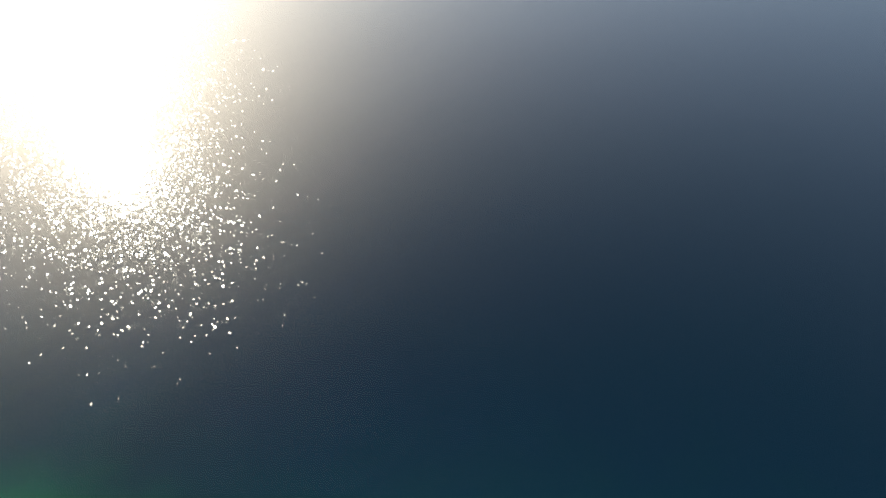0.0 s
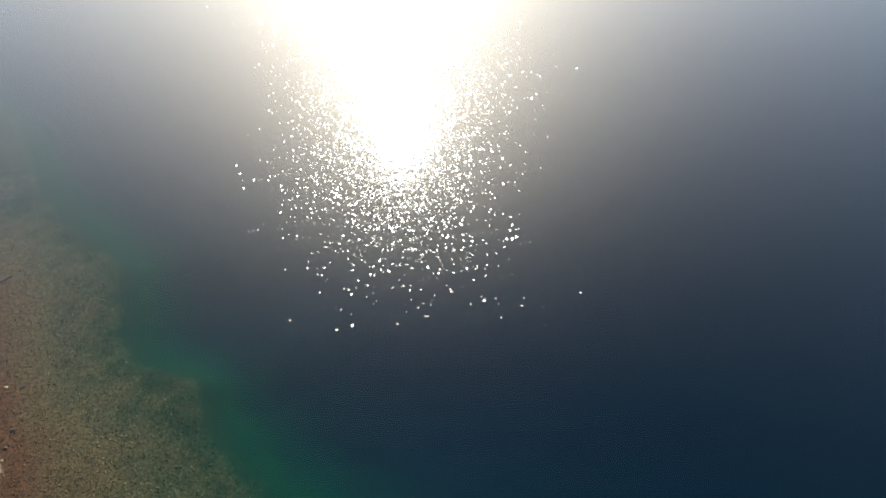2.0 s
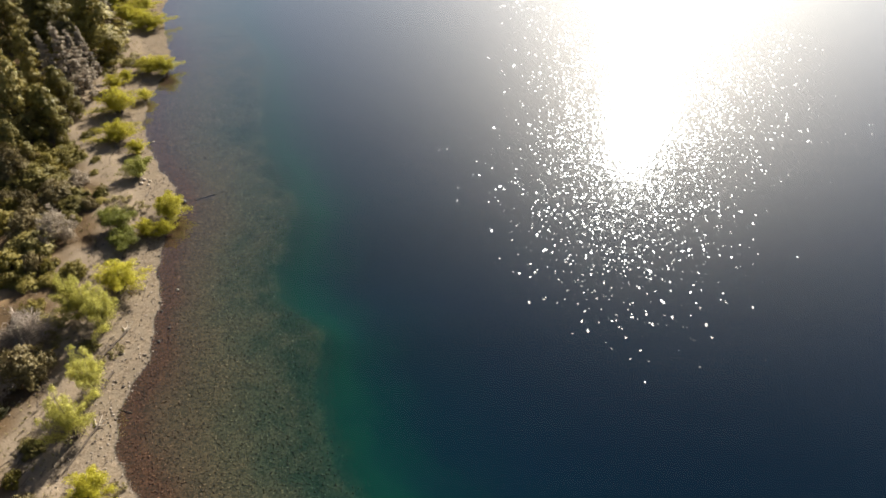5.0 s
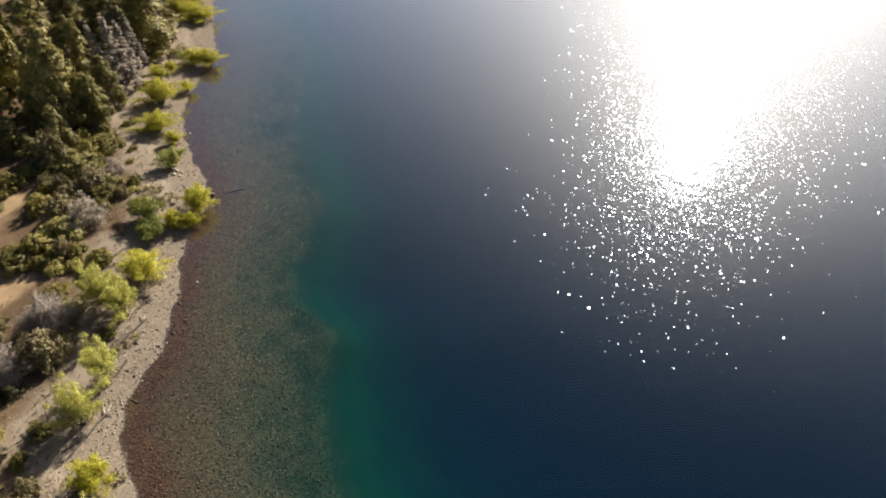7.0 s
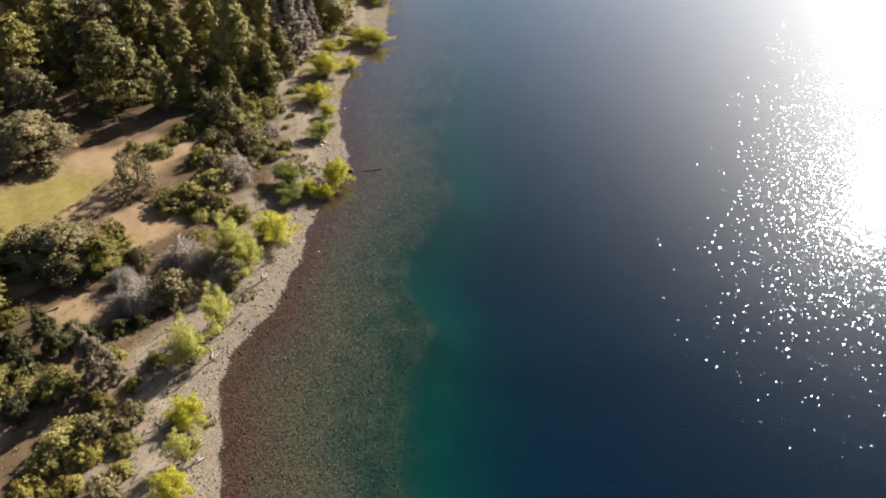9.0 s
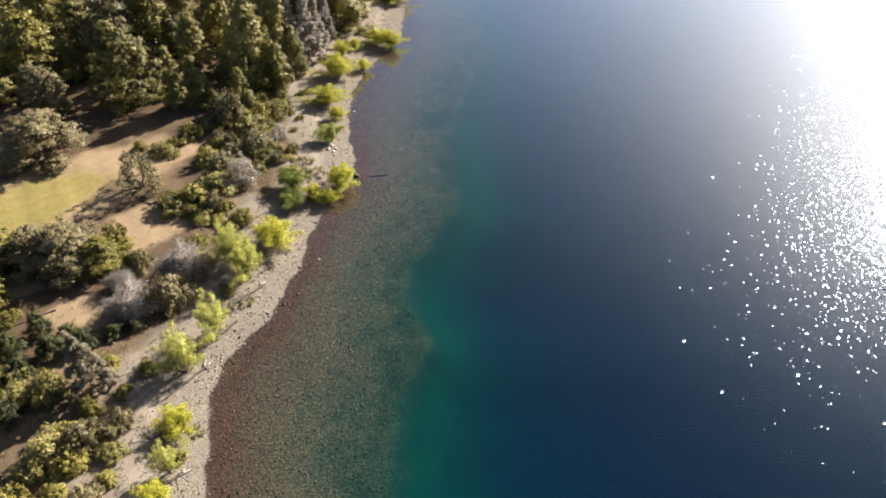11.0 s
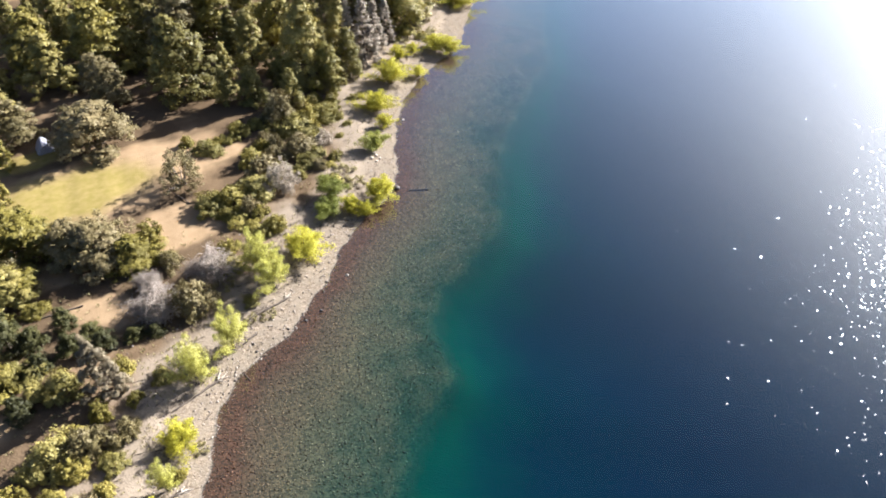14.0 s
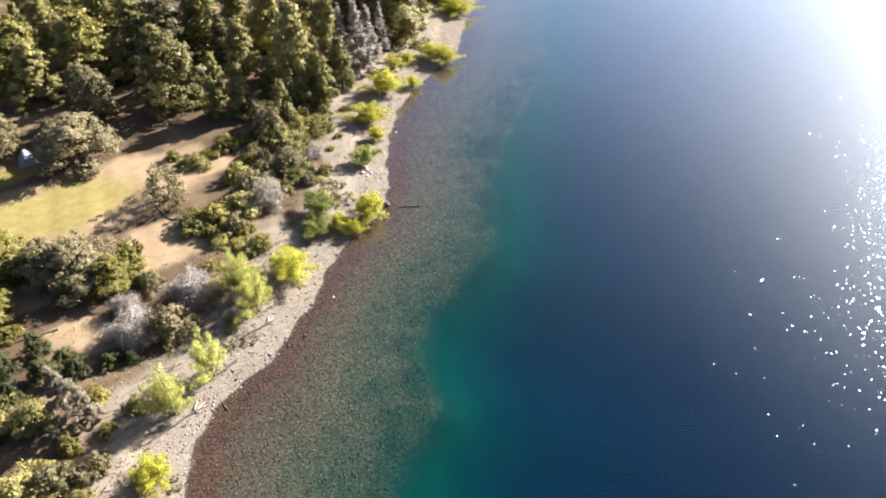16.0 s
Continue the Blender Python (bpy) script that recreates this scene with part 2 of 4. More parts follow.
# ---- the lie of the land ----
SHORE = [(-3000, -1500), (-400, -160), (-150, -30), (-60, -6), (0, -2.0), (15, -2.6), (26, -3.5), (31, -4.3), (36.6, -4.95), (39.6, -4.5),
         (42.1, -2.9), (45, -0.6), (49.7, 0.9), (53.9, 2.3), (58.9, 2.9), (62, 3.9), (65, 5.2), (70.6, 8.3), (75, 8.2), (80.2, 7.5), (87.4, 7.2),
         (95.5, 7.8), (102.8, 9.9), (109.7, 13.0), (113, 15.2), (117.5, 16.9), (125, 17.7), (138, 19.4), (147, 21.0), (158, 25), (175, 36),
         (200, 40), (300, 70), (3000, 900)]
SHELF = [(-100, 14), (20, 13.6), (26, 13.6), (31, 15.3), (35, 16.6), (39.5, 18.2), (42, 16.8), (44.5, 14.3), (48, 11.6), (53, 11.2), (58, 14.4),
         (63, 15.6), (70, 13.2), (82, 15), (96, 18.2), (112, 16), (131, 15), (200, 15)]
_yy = np.arange(-3000, 3000, 0.5)


def _smooth(points, width):
    v = np.interp(_yy, *zip(*points))
    w = np.exp(-0.5 * (np.arange(-24, 25) * 0.5 / width) ** 2)
    return np.convolve(np.pad(v, 24, mode="edge"), w / w.sum(), "valid")


_shore = _smooth(SHORE, 1.1) + 0.16 * np.sin(_yy * 1.7) + 0.13 * np.sin(_yy * 0.83 + 1) + 0.08 * np.sin(_yy * 3.9)
_shelf = _smooth(SHELF, 1.6)
_calm = _smooth(SHORE, 3.0)
_slope = _calm + _smooth(SHELF, 4.0)  # foot of the shelf, in x
_lean = 1 / np.sqrt(1 + np.gradient(_smooth(SHORE, 4.0), 0.5) ** 2)


def off_shore(x, y):
    """Metres from the waterline, above zero on the lake's side."""
    return (x - np.interp(y, _yy, _shore)) * np.interp(y, _yy, _lean)


def wobble(x, y):
    return (np.sin(x * 0.61 + 1.3 * np.sin(y * 0.37)) + np.sin(y * 0.53 + 1.7 * np.sin(x * 0.29 + 1)) + 0.6 * np.sin(1.7 * x + 0.9 * y) + 0.5 * np.sin(2.1 * y - 1.3 * x)) / 3.1


def height(x, y):
    x, y = np.asarray(x, float), np.asarray(y, float)
    d = off_shore(x, y)
    s = np.maximum(-d, 0)
    land = 0.11 * np.minimum(s, 4.2) + 0.32 * np.clip((s - 4.2) / 0.8, 0, 1) ** 2 + 0.05 * np.clip(s - 5, 0, 6)
    land = land + wobble(x, y) * np.clip((s - 1.5) / 6, 0, 1) * 0.16 + 0.02 * np.clip(s - 60, 0, 2500)
    calm = (x - np.interp(y, _yy, _calm)) * np.interp(y, _yy, _lean)
    d = d + (calm - d) * np.clip((d - 1) / 5, 0, 1)
    e = np.interp(y, _yy, _shelf)
    u = np.clip(d / e, 0, 1)
    near = np.maximum(d - e, 0)
    over = np.maximum((x - np.interp(y, _yy, _slope)) * np.interp(y, _yy, _lean), 0)
    over = near + (over - near) * np.clip(near / 5, 0, 1)
    bed = -1.15 * u - 11 * (1 - np.exp(-((over / 13) ** 1.25)))
    bed = bed + wobble(x * 0.8, y * 0.8) * np.clip(u, 0, 1) * np.clip(1 - over / 3, 0, 1) * 0.10
    return np.where(d < 0, land, bed)


def spot(x, y, cx, cy, rx, ry, turn=0.0, soft=0.25):
    """1 inside an oval patch of ground, 0 outside, with a ragged rim."""
    c, s = math.cos(radians(turn)), math.sin(radians(turn))
    a, b = (x - cx) * c + (y - cy) * s, (y - cy) * c - (x - cx) * s
    r = np.sqrt((a / rx) ** 2 + (b / ry) ** 2) + 0.16 * wobble(x * 1.6, y * 1.6)
    return np.clip((1 - r) / soft + 0.5, 0, 1)


def tufts_of_axis(lo, hi, step, far):
    mid = list(np.arange(lo, hi, step))
    up, down, g = [mid[-1]], [mid[0]], step
    while up[-1] < far:
        g *= 1.16
        up.append(up[-1] + g)
    g = step
    while down[-1] > -far:
        g *= 1.16
        down.append(down[-1] - g)
    return np.array(down[:0:-1] + mid + up[1:])


def grid_mesh(name, xs, ys, zf):
    gx, gy = np.meshgrid(xs, ys)
    x, y = gx.ravel(), gy.ravel()
    z = zf(x, y)
    n, m = len(xs), len(ys)
    a = (np.arange(m - 1)[:, None] * n + np.arange(n - 1)[None, :]).ravel()
    return mesh_of(name, np.stack([x, y, z], 1), np.stack([a, a + 1, a + n + 1, a + n], 1)), x, y


def mesh_of(name, verts, faces):
    """A mesh from arrays: verts (n, 3), faces (m, 3 or 4)."""
    me = bpy.data.meshes.new(name)
    verts, faces = np.asarray(verts, np.float32), np.asarray(faces, np.int32)
    k = faces.shape[1]
    me.vertices.add(len(verts))
    me.vertices.foreach_set("co", verts.ravel())
    me.loops.add(faces.size)
    me.loops.foreach_set("vertex_index", faces.ravel())
    me.polygons.add(len(faces))
    me.polygons.foreach_set("loop_start", np.arange(0, faces.size, k, dtype=np.int32))
    me.polygons.foreach_set("loop_total", np.full(len(faces), k, np.int32))
    me.update(calc_edges=True)
    me.validate()
    return me


def smooth(me):
    me.polygons.foreach_set("use_smooth", np.ones(len(me.polygons), bool))
    return me


def part(name, me, material, parent=None, label=""):
    ob = new(name, me)
    if material:
        me.materials.append(material)
    if parent:
        ob.parent = parent
    if label:
        ob["label"] = label
    return ob


xs, ys = tufts_of_axis(-60, 46, 0.65, 2800), tufts_of_axis(8, 150, 0.7, 2800)
me, gx, gy = grid_mesh("ground", xs, ys, height)
shore_d = off_shore(gx, gy)
inland = -shore_d
zones = {
    "beach": np.clip((5.2 + 1.1 * wobble(gx * 1.3, gy * 1.3) - inland) / 1.2, 0, 1),
    "sand": np.clip((10.4 + 3.0 * np.clip((gy - 82) / 12, 0, 1) + 2.5 * wobble(gx, gy) - inland) / 3.0, 0, 1) * 0.9,
    "grass": np.maximum(spot(gx, gy, -33.4, 66.0, 11.5, 5.8, 36, 0.45) * 0.92, spot(gx, gy, -42, 74, 5, 2.5, 30) * 0.8),
    "bare": np.maximum.reduce([spot(gx, gy, -29, 69.5, 16, 7.5, 38), spot(gx, gy, -16.5, 61.5, 5.2, 4.2, 20), spot(gx, gy, -17.5, 76.5, 5, 2.2, 30),
                               spot(gx, gy, -27.4, 52.2, 2.8, 2.2), spot(gx, gy, -20.0, 47.6, 3.2, 1.8, 15), spot(gx, gy, -17.6, 46.4, 2.6, 1.5, 10),
                               spot(gx, gy, -26, 30.5, 5.2, 2.3, 35), spot(gx, gy, -27, 37, 4, 1.6, 30), spot(gx, gy, -22, 100, 5, 2.2, 15),
                               spot(gx, gy, -16.5, 57.5, 4.5, 1.1, 60), spot(gx, gy, -47, 104, 4, 1.4), spot(gx, gy, -28, 97, 3.5, 2)]),
}
for zone, v in zones.items():
    me.attributes.new(zone, "FLOAT", "POINT").data.foreach_set("value", v.astype(np.float32))
bare_map = zones["bare"].reshape(len(ys), len(xs))


def zone_at(x, y):
    return bare_map[min(np.searchsorted(ys, y), len(ys) - 1), min(np.searchsorted(xs, x), len(xs) - 1)]


ground = tagged(part("ground", smooth(me), M_GROUND), "sandy forest floor and stony lake shore sloping under water", "ground", kind="structure")
wx, wy = np.array([-1600, -200, -40, -12, 0, 15, 40, 100, 300, 900, 2790]), np.array([-2790, -600, -150, -40, 0, 40, 80, 120, 160, 220, 500, 1200, 2790])
me, _, _ = grid_mesh("lake", wx, wy, lambda x, y: np.zeros_like(x))
lake = tagged(part("lake", me, M_WATER), "clear rippled lake water glittering in low sun", "water", kind="structure")

# ---- plants ----
rng = np.random.default_rng(7)


def leaves(centres, radii, per, size, slim=0.5, out=0.6, squash=0.8, rise=0.0, three=False, face=None):
    """Leaf blades on the shells of clumps: arrays of verts and faces. face: which way the bough of each clump looks."""
    c = np.repeat(centres, per, 0)
    r = np.repeat(radii, per)[:, None]
    n = len(c)
    v = rng.normal(size=(n, 3))
    v /= np.linalg.norm(v, axis=1)[:, None]
    v[:, 2] = np.where(v[:, 2] < -0.35, -v[:, 2], v[:, 2])
    p = c + v * r * rng.uniform(0.35, 1.18, (n, 1)) * (1, 1, squash)
    nrm = v * out + rng.normal(size=(n, 3)) * 0.45 + (0, 0, 0.35)
    if face is not None:
        nrm = v * 0.45 + rng.normal(size=(n, 3)) * 0.32 + (0, 0, 0.2) + np.repeat(face, per, 0) * 0.7
    nrm /= np.linalg.norm(nrm, axis=1)[:, None]
    along = np.cross(nrm, rng.normal(size=(n, 3))) + (0, 0, rise)
    along -= nrm * (along * nrm).sum(1)[:, None]
    along /= np.linalg.norm(along, axis=1)[:, None]
    side = np.cross(nrm, along)
    s = size * rng.uniform(0.6, 1.35, (n, 1))
    a, b = along * s, side * s * slim
    lift = nrm * s * 0.22
    if three:
        verts = np.stack([p - a + b, p + a * 1.2, p - a - b], 1).reshape(-1, 3)
        return verts, np.arange(n * 3).reshape(-1, 3)
    verts = np.stack([p - a, p + b - lift, p + a, p - b - lift], 1).reshape(-1, 3)
    return verts, np.arange(n * 4).reshape(-1, 4)


def tubes(paths, sides=4):
    """Tapered limbs: each path is a list of (point, radius)."""
    vs, fs, base = [], [], 0
    ang = np.arange(sides) * 2 * math.pi / sides
    for path in paths:
        pts = np.array([p for p, _ in path], float)
        t = np.gradient(pts, axis=0)
        t /= np.linalg.norm(t, axis=1)[:, None] + 1e-9
        ref = np.where(np.abs(t[:, 2:3]) > 0.9, (1.0, 0, 0), (0, 0, 1.0))
        u = np.cross(t, ref)
        u /= np.linalg.norm(u, axis=1)[:, None]
        w = np.cross(t, u)
        rad = np.array([r for _, r in path])[:, None, None]
        ring = pts[:, None] + rad * (np.cos(ang)[None, :, None] * u[:, None] + np.sin(ang)[None, :, None] * w[:, None])
        vs.append(ring.reshape(-1, 3))
        for i in range(len(path) - 1):
            for j in range(sides):
                a, b = base + i * sides + j, base + i * sides + (j + 1) % sides
                fs.append((a, b, b + sides, a + sides))
        base += len(path) * sides
    return np.concatenate(vs), np.array(fs)


def limb(p, q, r0, r1, sag=0.0, steps=4, wild=0.06):
    p, q = np.array(p, float), np.array(q, float)
    span = np.linalg.norm(q - p)
    out = []
    for i in range(steps + 1):
        t = i / steps
        jig = rng.normal(size=3) * wild * span * (0 < i)
        out.append((p + (q - p) * t + jig * 0.5 + np.array((0, 0, -sag * span * 4 * t * (1 - t))), r0 + (r1 - r0) * t))
    return out


def cedar(h, r, cone, lobes, subs, per, leaf, material, label, low=0.10, name="cedar_tree", group="evergreen trees behind the shore", bark=None, lump=1.2):
    """An evergreen: trunk with limbs, big uneven boughs, each a heap of small leaf clumps."""
    root = tagged(new(name), label, "tree", group)
    cs, rs, fs, inner, inner_r = [], [], [], [], []
    top = np.array((rng.normal() * 0.2, rng.normal() * 0.2, h))
    paths = [limb((0, 0, -0.25), top * (1, 1, 0.82), 0.055 * r + 0.05, 0.03, steps=6, wild=0.012)]
    skew = rng.uniform(0, 6.28, 2)
    for i in range(lobes):
        u = low + (0.93 - low) * (i + rng.uniform(0.2, 0.8)) / lobes
        a = i * 2.39996 + rng.normal() * 0.45
        prof = (1 - u) ** cone * (0.75 + 0.25 * math.sin(min(1, (u - low) * 5 + 0.35) * 1.57))
        prof *= 1 + 0.17 * math.sin(2 * a + skew[0]) + 0.10 * math.sin(3 * a + skew[1])
        lr = r * lump * rng.uniform(0.27, 0.44) * (0.45 + 0.55 * prof)
        rad = max(0.0, r * prof * rng.uniform(0.82, 1.08) - lr * 0.75)
        c = np.array((rad * math.cos(a), rad * math.sin(a), h * u))
        paths.append(limb((0, 0, max(0.3, c[2] - 0.3 * rad)), c, 0.018 * r + 0.02, 0.02, steps=3))
        inner.append(c)
        inner_r.append(lr)
        n = max(4, int(subs * (lr / (0.36 * r * lump)) ** 1.3))
        for _ in range(n):
            d = rng.normal(size=3) + np.array((math.cos(a) * 0.7, math.sin(a) * 0.7, 0.45))
            d /= np.linalg.norm(d)
            cs.append(c + d * lr * rng.uniform(0.45, 1.05) * (1, 1, 0.85))
            rs.append(lr * rng.uniform(0.24, 0.46))
            fs.append(d)
    for t in np.linspace(0.80, 1.0, 7):
        cs.append(top * t + rng.normal(size=3) * 0.05 * r)
        rs.append(r * (0.22 - 0.14 * (t - 0.8) / 0.2))
        fs.append((0, 0, 0.6))
    part("trunk", mesh_of("trunk", *tubes(paths)), bark or M_BARK, root, "brown bark trunk with limbs")
    for z in np.linspace(0.12, 0.8, 8):
        inner.append(top * z)
        inner_r.append(0.62 * r * (1 - z) ** cone)
    v1, f1 = leaves(np.array(cs), np.array(rs), per, leaf, 0.5, 0.75, 0.75, 0.35, True, np.array(fs))
    v2, f2 = leaves(np.array(inner), np.array(inner_r) * 0.64, 40, 0.062 * r, 0.8, 0.6, 0.85, 0.0, True)
    part("crown", mesh_of("crown", np.concatenate([v1, v2]), np.concatenate([f1, f2 + len(v1)])), material, root)
    return root


def shrub(h, r, clumps, per, leaf, material, label, name="shrub", group="scrub between forest and beach", slim=0.5, rise=0.0, stems=7, bark=None, upright=0.0, category="shrub"):
    """A many-stemmed bush: stems from one foot, clumps over an uneven dome."""
    root = tagged(new(name), label, category, group)
    cs, rs, fs, paths = [], [], [], []
    skew = rng.uniform(0, 6.28, 2)
    for i in range(clumps):
        a = i * 2.39996 + rng.normal() * 0.4
        u = math.sqrt((i + 0.5) / clumps)
        k = 1 + (0.14 if slim < 0.35 else 0.28) * math.sin(2 * a + skew[0]) + (0.12 if slim < 0.35 else 0.20) * math.sin(3 * a + skew[1])
        if math.sin(5 * a + skew[0] * 3) * math.sin(7 * u + skew[1]) > 0.62:
            continue
        rad = r * u * k * rng.uniform(0.75, 1.02)
        top = h * (1 - (0.75 - 0.35 * upright) * u ** 2.2) * rng.uniform(0.72, 1.0)
        if upright > 0.8:
            top = h * (1 - 0.72 * u) * rng.uniform(0.62, 1.12)
            rad *= rng.uniform(0.7, 1.15)
        for z in ((top,) if u < 0.5 else (top, top * rng.uniform(0.35, 0.65))):
            cs.append((rad * math.cos(a), rad * math.sin(a), max(0.18, z - r * 0.12)))
            rs.append(r * rng.uniform(0.11, 0.24))
            fs.append((0.8 * u * math.cos(a) + 0.4 * rng.normal(), 0.8 * u * math.sin(a) + 0.4 * rng.normal(), 0.55 - 0.4 * u))
    for i in range(stems):
        q = cs[int(rng.integers(len(cs)))]
        paths.append(limb((rng.normal() * 0.12, rng.normal() * 0.12, -0.2), q, 0.05 + 0.012 * r, 0.012, sag=-0.06, steps=3))
    part("woody_base", mesh_of("woody_base", *tubes(paths, 3)), bark or M_BARK, root, "thin woody stems")
    cs, rs = np.array(cs), np.array(rs)
    dense = slim >= 0.5
    v1, f1 = leaves(cs, rs, per, leaf, slim, 0.55, 0.8 + 0.5 * upright, rise, dense, np.array(fs) if dense else None)
    if dense:
        v2, f2 = leaves(cs * (0.72, 0.72, 0.62), rs, 8, 0.075 * r, 0.8, 0.6, 0.8, 0.0, True)
        v1, f1 = np.concatenate([v1, v2]), np.concatenate([f1, f2 + len(v1)])
    part("crown", mesh_of("crown", v1, f1), material, root)
    return root


def willow(h, r, stems, along, per, leaf, material, label, slim=0.3, rise=1.2, flare=0.5):
    """A willow bush: leaning rods from one stool, each set with tufts that thin out to a ragged tip."""
    root = tagged(new("willow_bush"), label, "shrub", "willow shrubs along the beach")
    cs, rs, paths = [], [], []
    skew = rng.uniform(0, 6.28, 2)
    for i in range(stems):
        a = i * 2.39996 + rng.normal() * 0.35
        u = math.sqrt((i + 0.5) / stems) * rng.uniform(0.8, 1.1)
        k = 1 + 0.22 * math.sin(2 * a + skew[0]) + 0.16 * math.sin(3 * a + skew[1])
        foot = np.array((rng.normal() * 0.15, rng.normal() * 0.15, -0.15))
        tip = np.array((r * u * k * math.cos(a), r * u * k * math.sin(a), h * (1 - flare * u ** 2) * rng.uniform(0.72, 1.06)))
        path = limb(foot, tip, 0.045, 0.008, sag=-0.10, steps=4, wild=0.03)
        paths.append(path)
        for j in range(along):
            t = 0.3 + 0.7 * (j + rng.uniform(0.2, 0.8)) / along
            c = foot + (tip - foot) * t + np.array((0, 0, 0.10 * 4 * t * (1 - t) * np.linalg.norm(tip - foot)))
            cs.append(c + rng.normal(size=3) * r * 0.05)
            rs.append(r * rng.uniform(0.20, 0.32) * (1.3 - 0.7 * t))
    part("woody_base", mesh_of("woody_base", *tubes(paths, 3)), M_DRIFT, root, "thin woody stems")
    part("crown", mesh_of("crown", *leaves(np.array(cs), np.array(rs), per, leaf, slim, 0.5, 1.15, rise)), material, root)
    return root


def brush_heap(h, r, label):
    """A dead bush lying as a tangle of bare grey twigs."""
    root = tagged(new("dead_bush"), label, "dead bush", "dead grey brush")
    paths = []
    for i in range(460):
        a = rng.uniform(0, 6.28)
        rad, z = r * rng.uniform(0.3, 1.05), h * rng.uniform(0.15, 1.0)
        q = np.array((rad * math.cos(a), rad * math.sin(a), z * (1 - 0.55 * (rad / r) ** 2)))
        p = np.array((rng.normal() * 0.3 * r, rng.normal() * 0.3 * r, rng.uniform(0, 0.35) * h))
        q[:2] += (0.35 * r * math.sin(3 * a), 0.25 * r * math.cos(2 * a))
        paths.append(limb(p, q, 0.032, 0.010, sag=-0.1, steps=3, wild=0.09))
        for _ in range(3):
            m = p + (q - p) * rng.uniform(0.4, 0.95)
            paths.append(limb(m, m + rng.normal(size=3) * (0.4, 0.4, 0.25), 0.016, 0.008, steps=2, wild=0.1))
    part("twig_tangle", mesh_of("twig_tangle", *tubes(paths, 3)), M_GREYWOOD, root)
    return root


def placed(x, y, turn, sx, sz, lean=0.0):
    return Matrix.Translation((x, y, float(height(x, y)) - 0.05)) @ pose(0, 0, 0, lean, 0, turn) @ Matrix.Diagonal((sx, sx, sz, 1))


used = set()


def plant(proto, h0, r0, x, y, h, r, label="", lean=0.0):
    """The first use moves the model itself, the next ones copy it."""
    m = placed(x, y, float(rng.uniform(0, 360)), r / r0, h / h0, lean)
    if proto.name in used:
        ob = copy_thing(proto, m)
    else:
        used.add(proto.name)
        proto.matrix_basis = m
        ob = proto
    if label:
        ob["label"] = label
    return ob


CEDAR_LABEL = "dark olive-green evergreen tree with a lumpy dense crown"
cedars = [cedar(9, 3.6, 0.45, 28, 10, 50, 0.132, M_CEDAR, CEDAR_LABEL, 0.03), cedar(10, 3.6, 0.70, 31, 9, 50, 0.130, M_CEDAR, "tall dark green conical evergreen tree in the forest", 0.03),
          cedar(8, 3.6, 0.40, 26, 10, 50, 0.132, M_CEDAR, CEDAR_LABEL, 0.03), cedar(8, 3.6, 0.36, 25, 10, 50, 0.126, M_ASH, "grey-green broad evergreen tree with a thinning crown", 0.05),
          cedar(9, 3.6, 0.5, 27, 10, 50, 0.132, M_OLIVE, "yellowish olive evergreen tree lit by the sun", 0.03),
          cedar(8, 3.6, 0.5, 26, 10, 50, 0.118, M_SHADE_DARK, "very dark green dense evergreen bush, shade put into its leaf colour", 0.03)]
H0 = [9, 10, 8, 8, 9, 8]
# x, y, height, crown radius, kind
FOREST = [(-53.2, 102.1, 9, 4.7, 4), (-45.6, 78.6, 7.4, 4.0, 3), (-33.2, 77.8, 7.6, 4.2, 3), (-42.0, 102.2, 9, 3.8, 4), (-55.9, 116.1, 8, 3.6, 0),
          (-44.2, 116.8, 9, 4.4, 4), (-32.2, 109.6, 11, 4.4, 3), (-26.3, 93.4, 11, 4.4, 0), (-21.7, 106.7, 8, 2.9, 1), (-39.9, 94.7, 6, 2.2, 3),
          (-15.7, 113.0, 10, 2.5, 4), (-7.5, 98.9, 12, 3.4, 0), (-3.8, 96.1, 6, 1.9, 4), (-15.0, 92.0, 5, 2.4, 2), (-4.5, 109.9, 11, 3.4, 1),
          (-8.7, 91.0, 7, 2.6, 2), (-23.0, 120.8, 9, 3.2, 0), (-64.6, 114.6, 9, 3.6, 2)]
FOREST_3 = [(-30.5, 98.0, 8, 3.0, 2), (-36.5, 90.5, 7, 2.6, 3), (-20.5, 97.5, 7, 2.2, 1), (-17.5, 102.5, 9, 2.8, 0), (-11.5, 105.5, 10, 3.0, 2),
            (-12.0, 97.5, 8, 2.4, 2), (-26.5, 112.5, 9, 3.2, 4), (-48.5, 108.5, 9, 3.4, 2), (-47.0, 95.0, 8, 3.2, 0), (-54.5, 92.0, 8, 3.4, 2),
            (-1.5, 101.5, 7, 2.2, 0), (-38.0, 111.0, 10, 3.4, 0), (-0.5, 115.0, 9, 2.6, 2), (-29.0, 47.8, 5, 2.2, 0), (-29.5, 39.5, 5, 2.2, 2),
            (-19.0, 91.2, 6, 2.0, 1), (-6.5, 104.2, 9, 2.6, 2), (-31.0, 104.0, 8, 2.8, 1), (1.0, 131.8, 9, 3.2, 4), (5.4, 135.2, 8, 2.8, 3), (-3.5, 141.0, 9, 3.4, 0), (2.8, 139.6, 9, 3.2, 2),
            (8.0, 143.0, 7, 2.6, 3), (-7.0, 136.0, 10, 3.4, 0)]
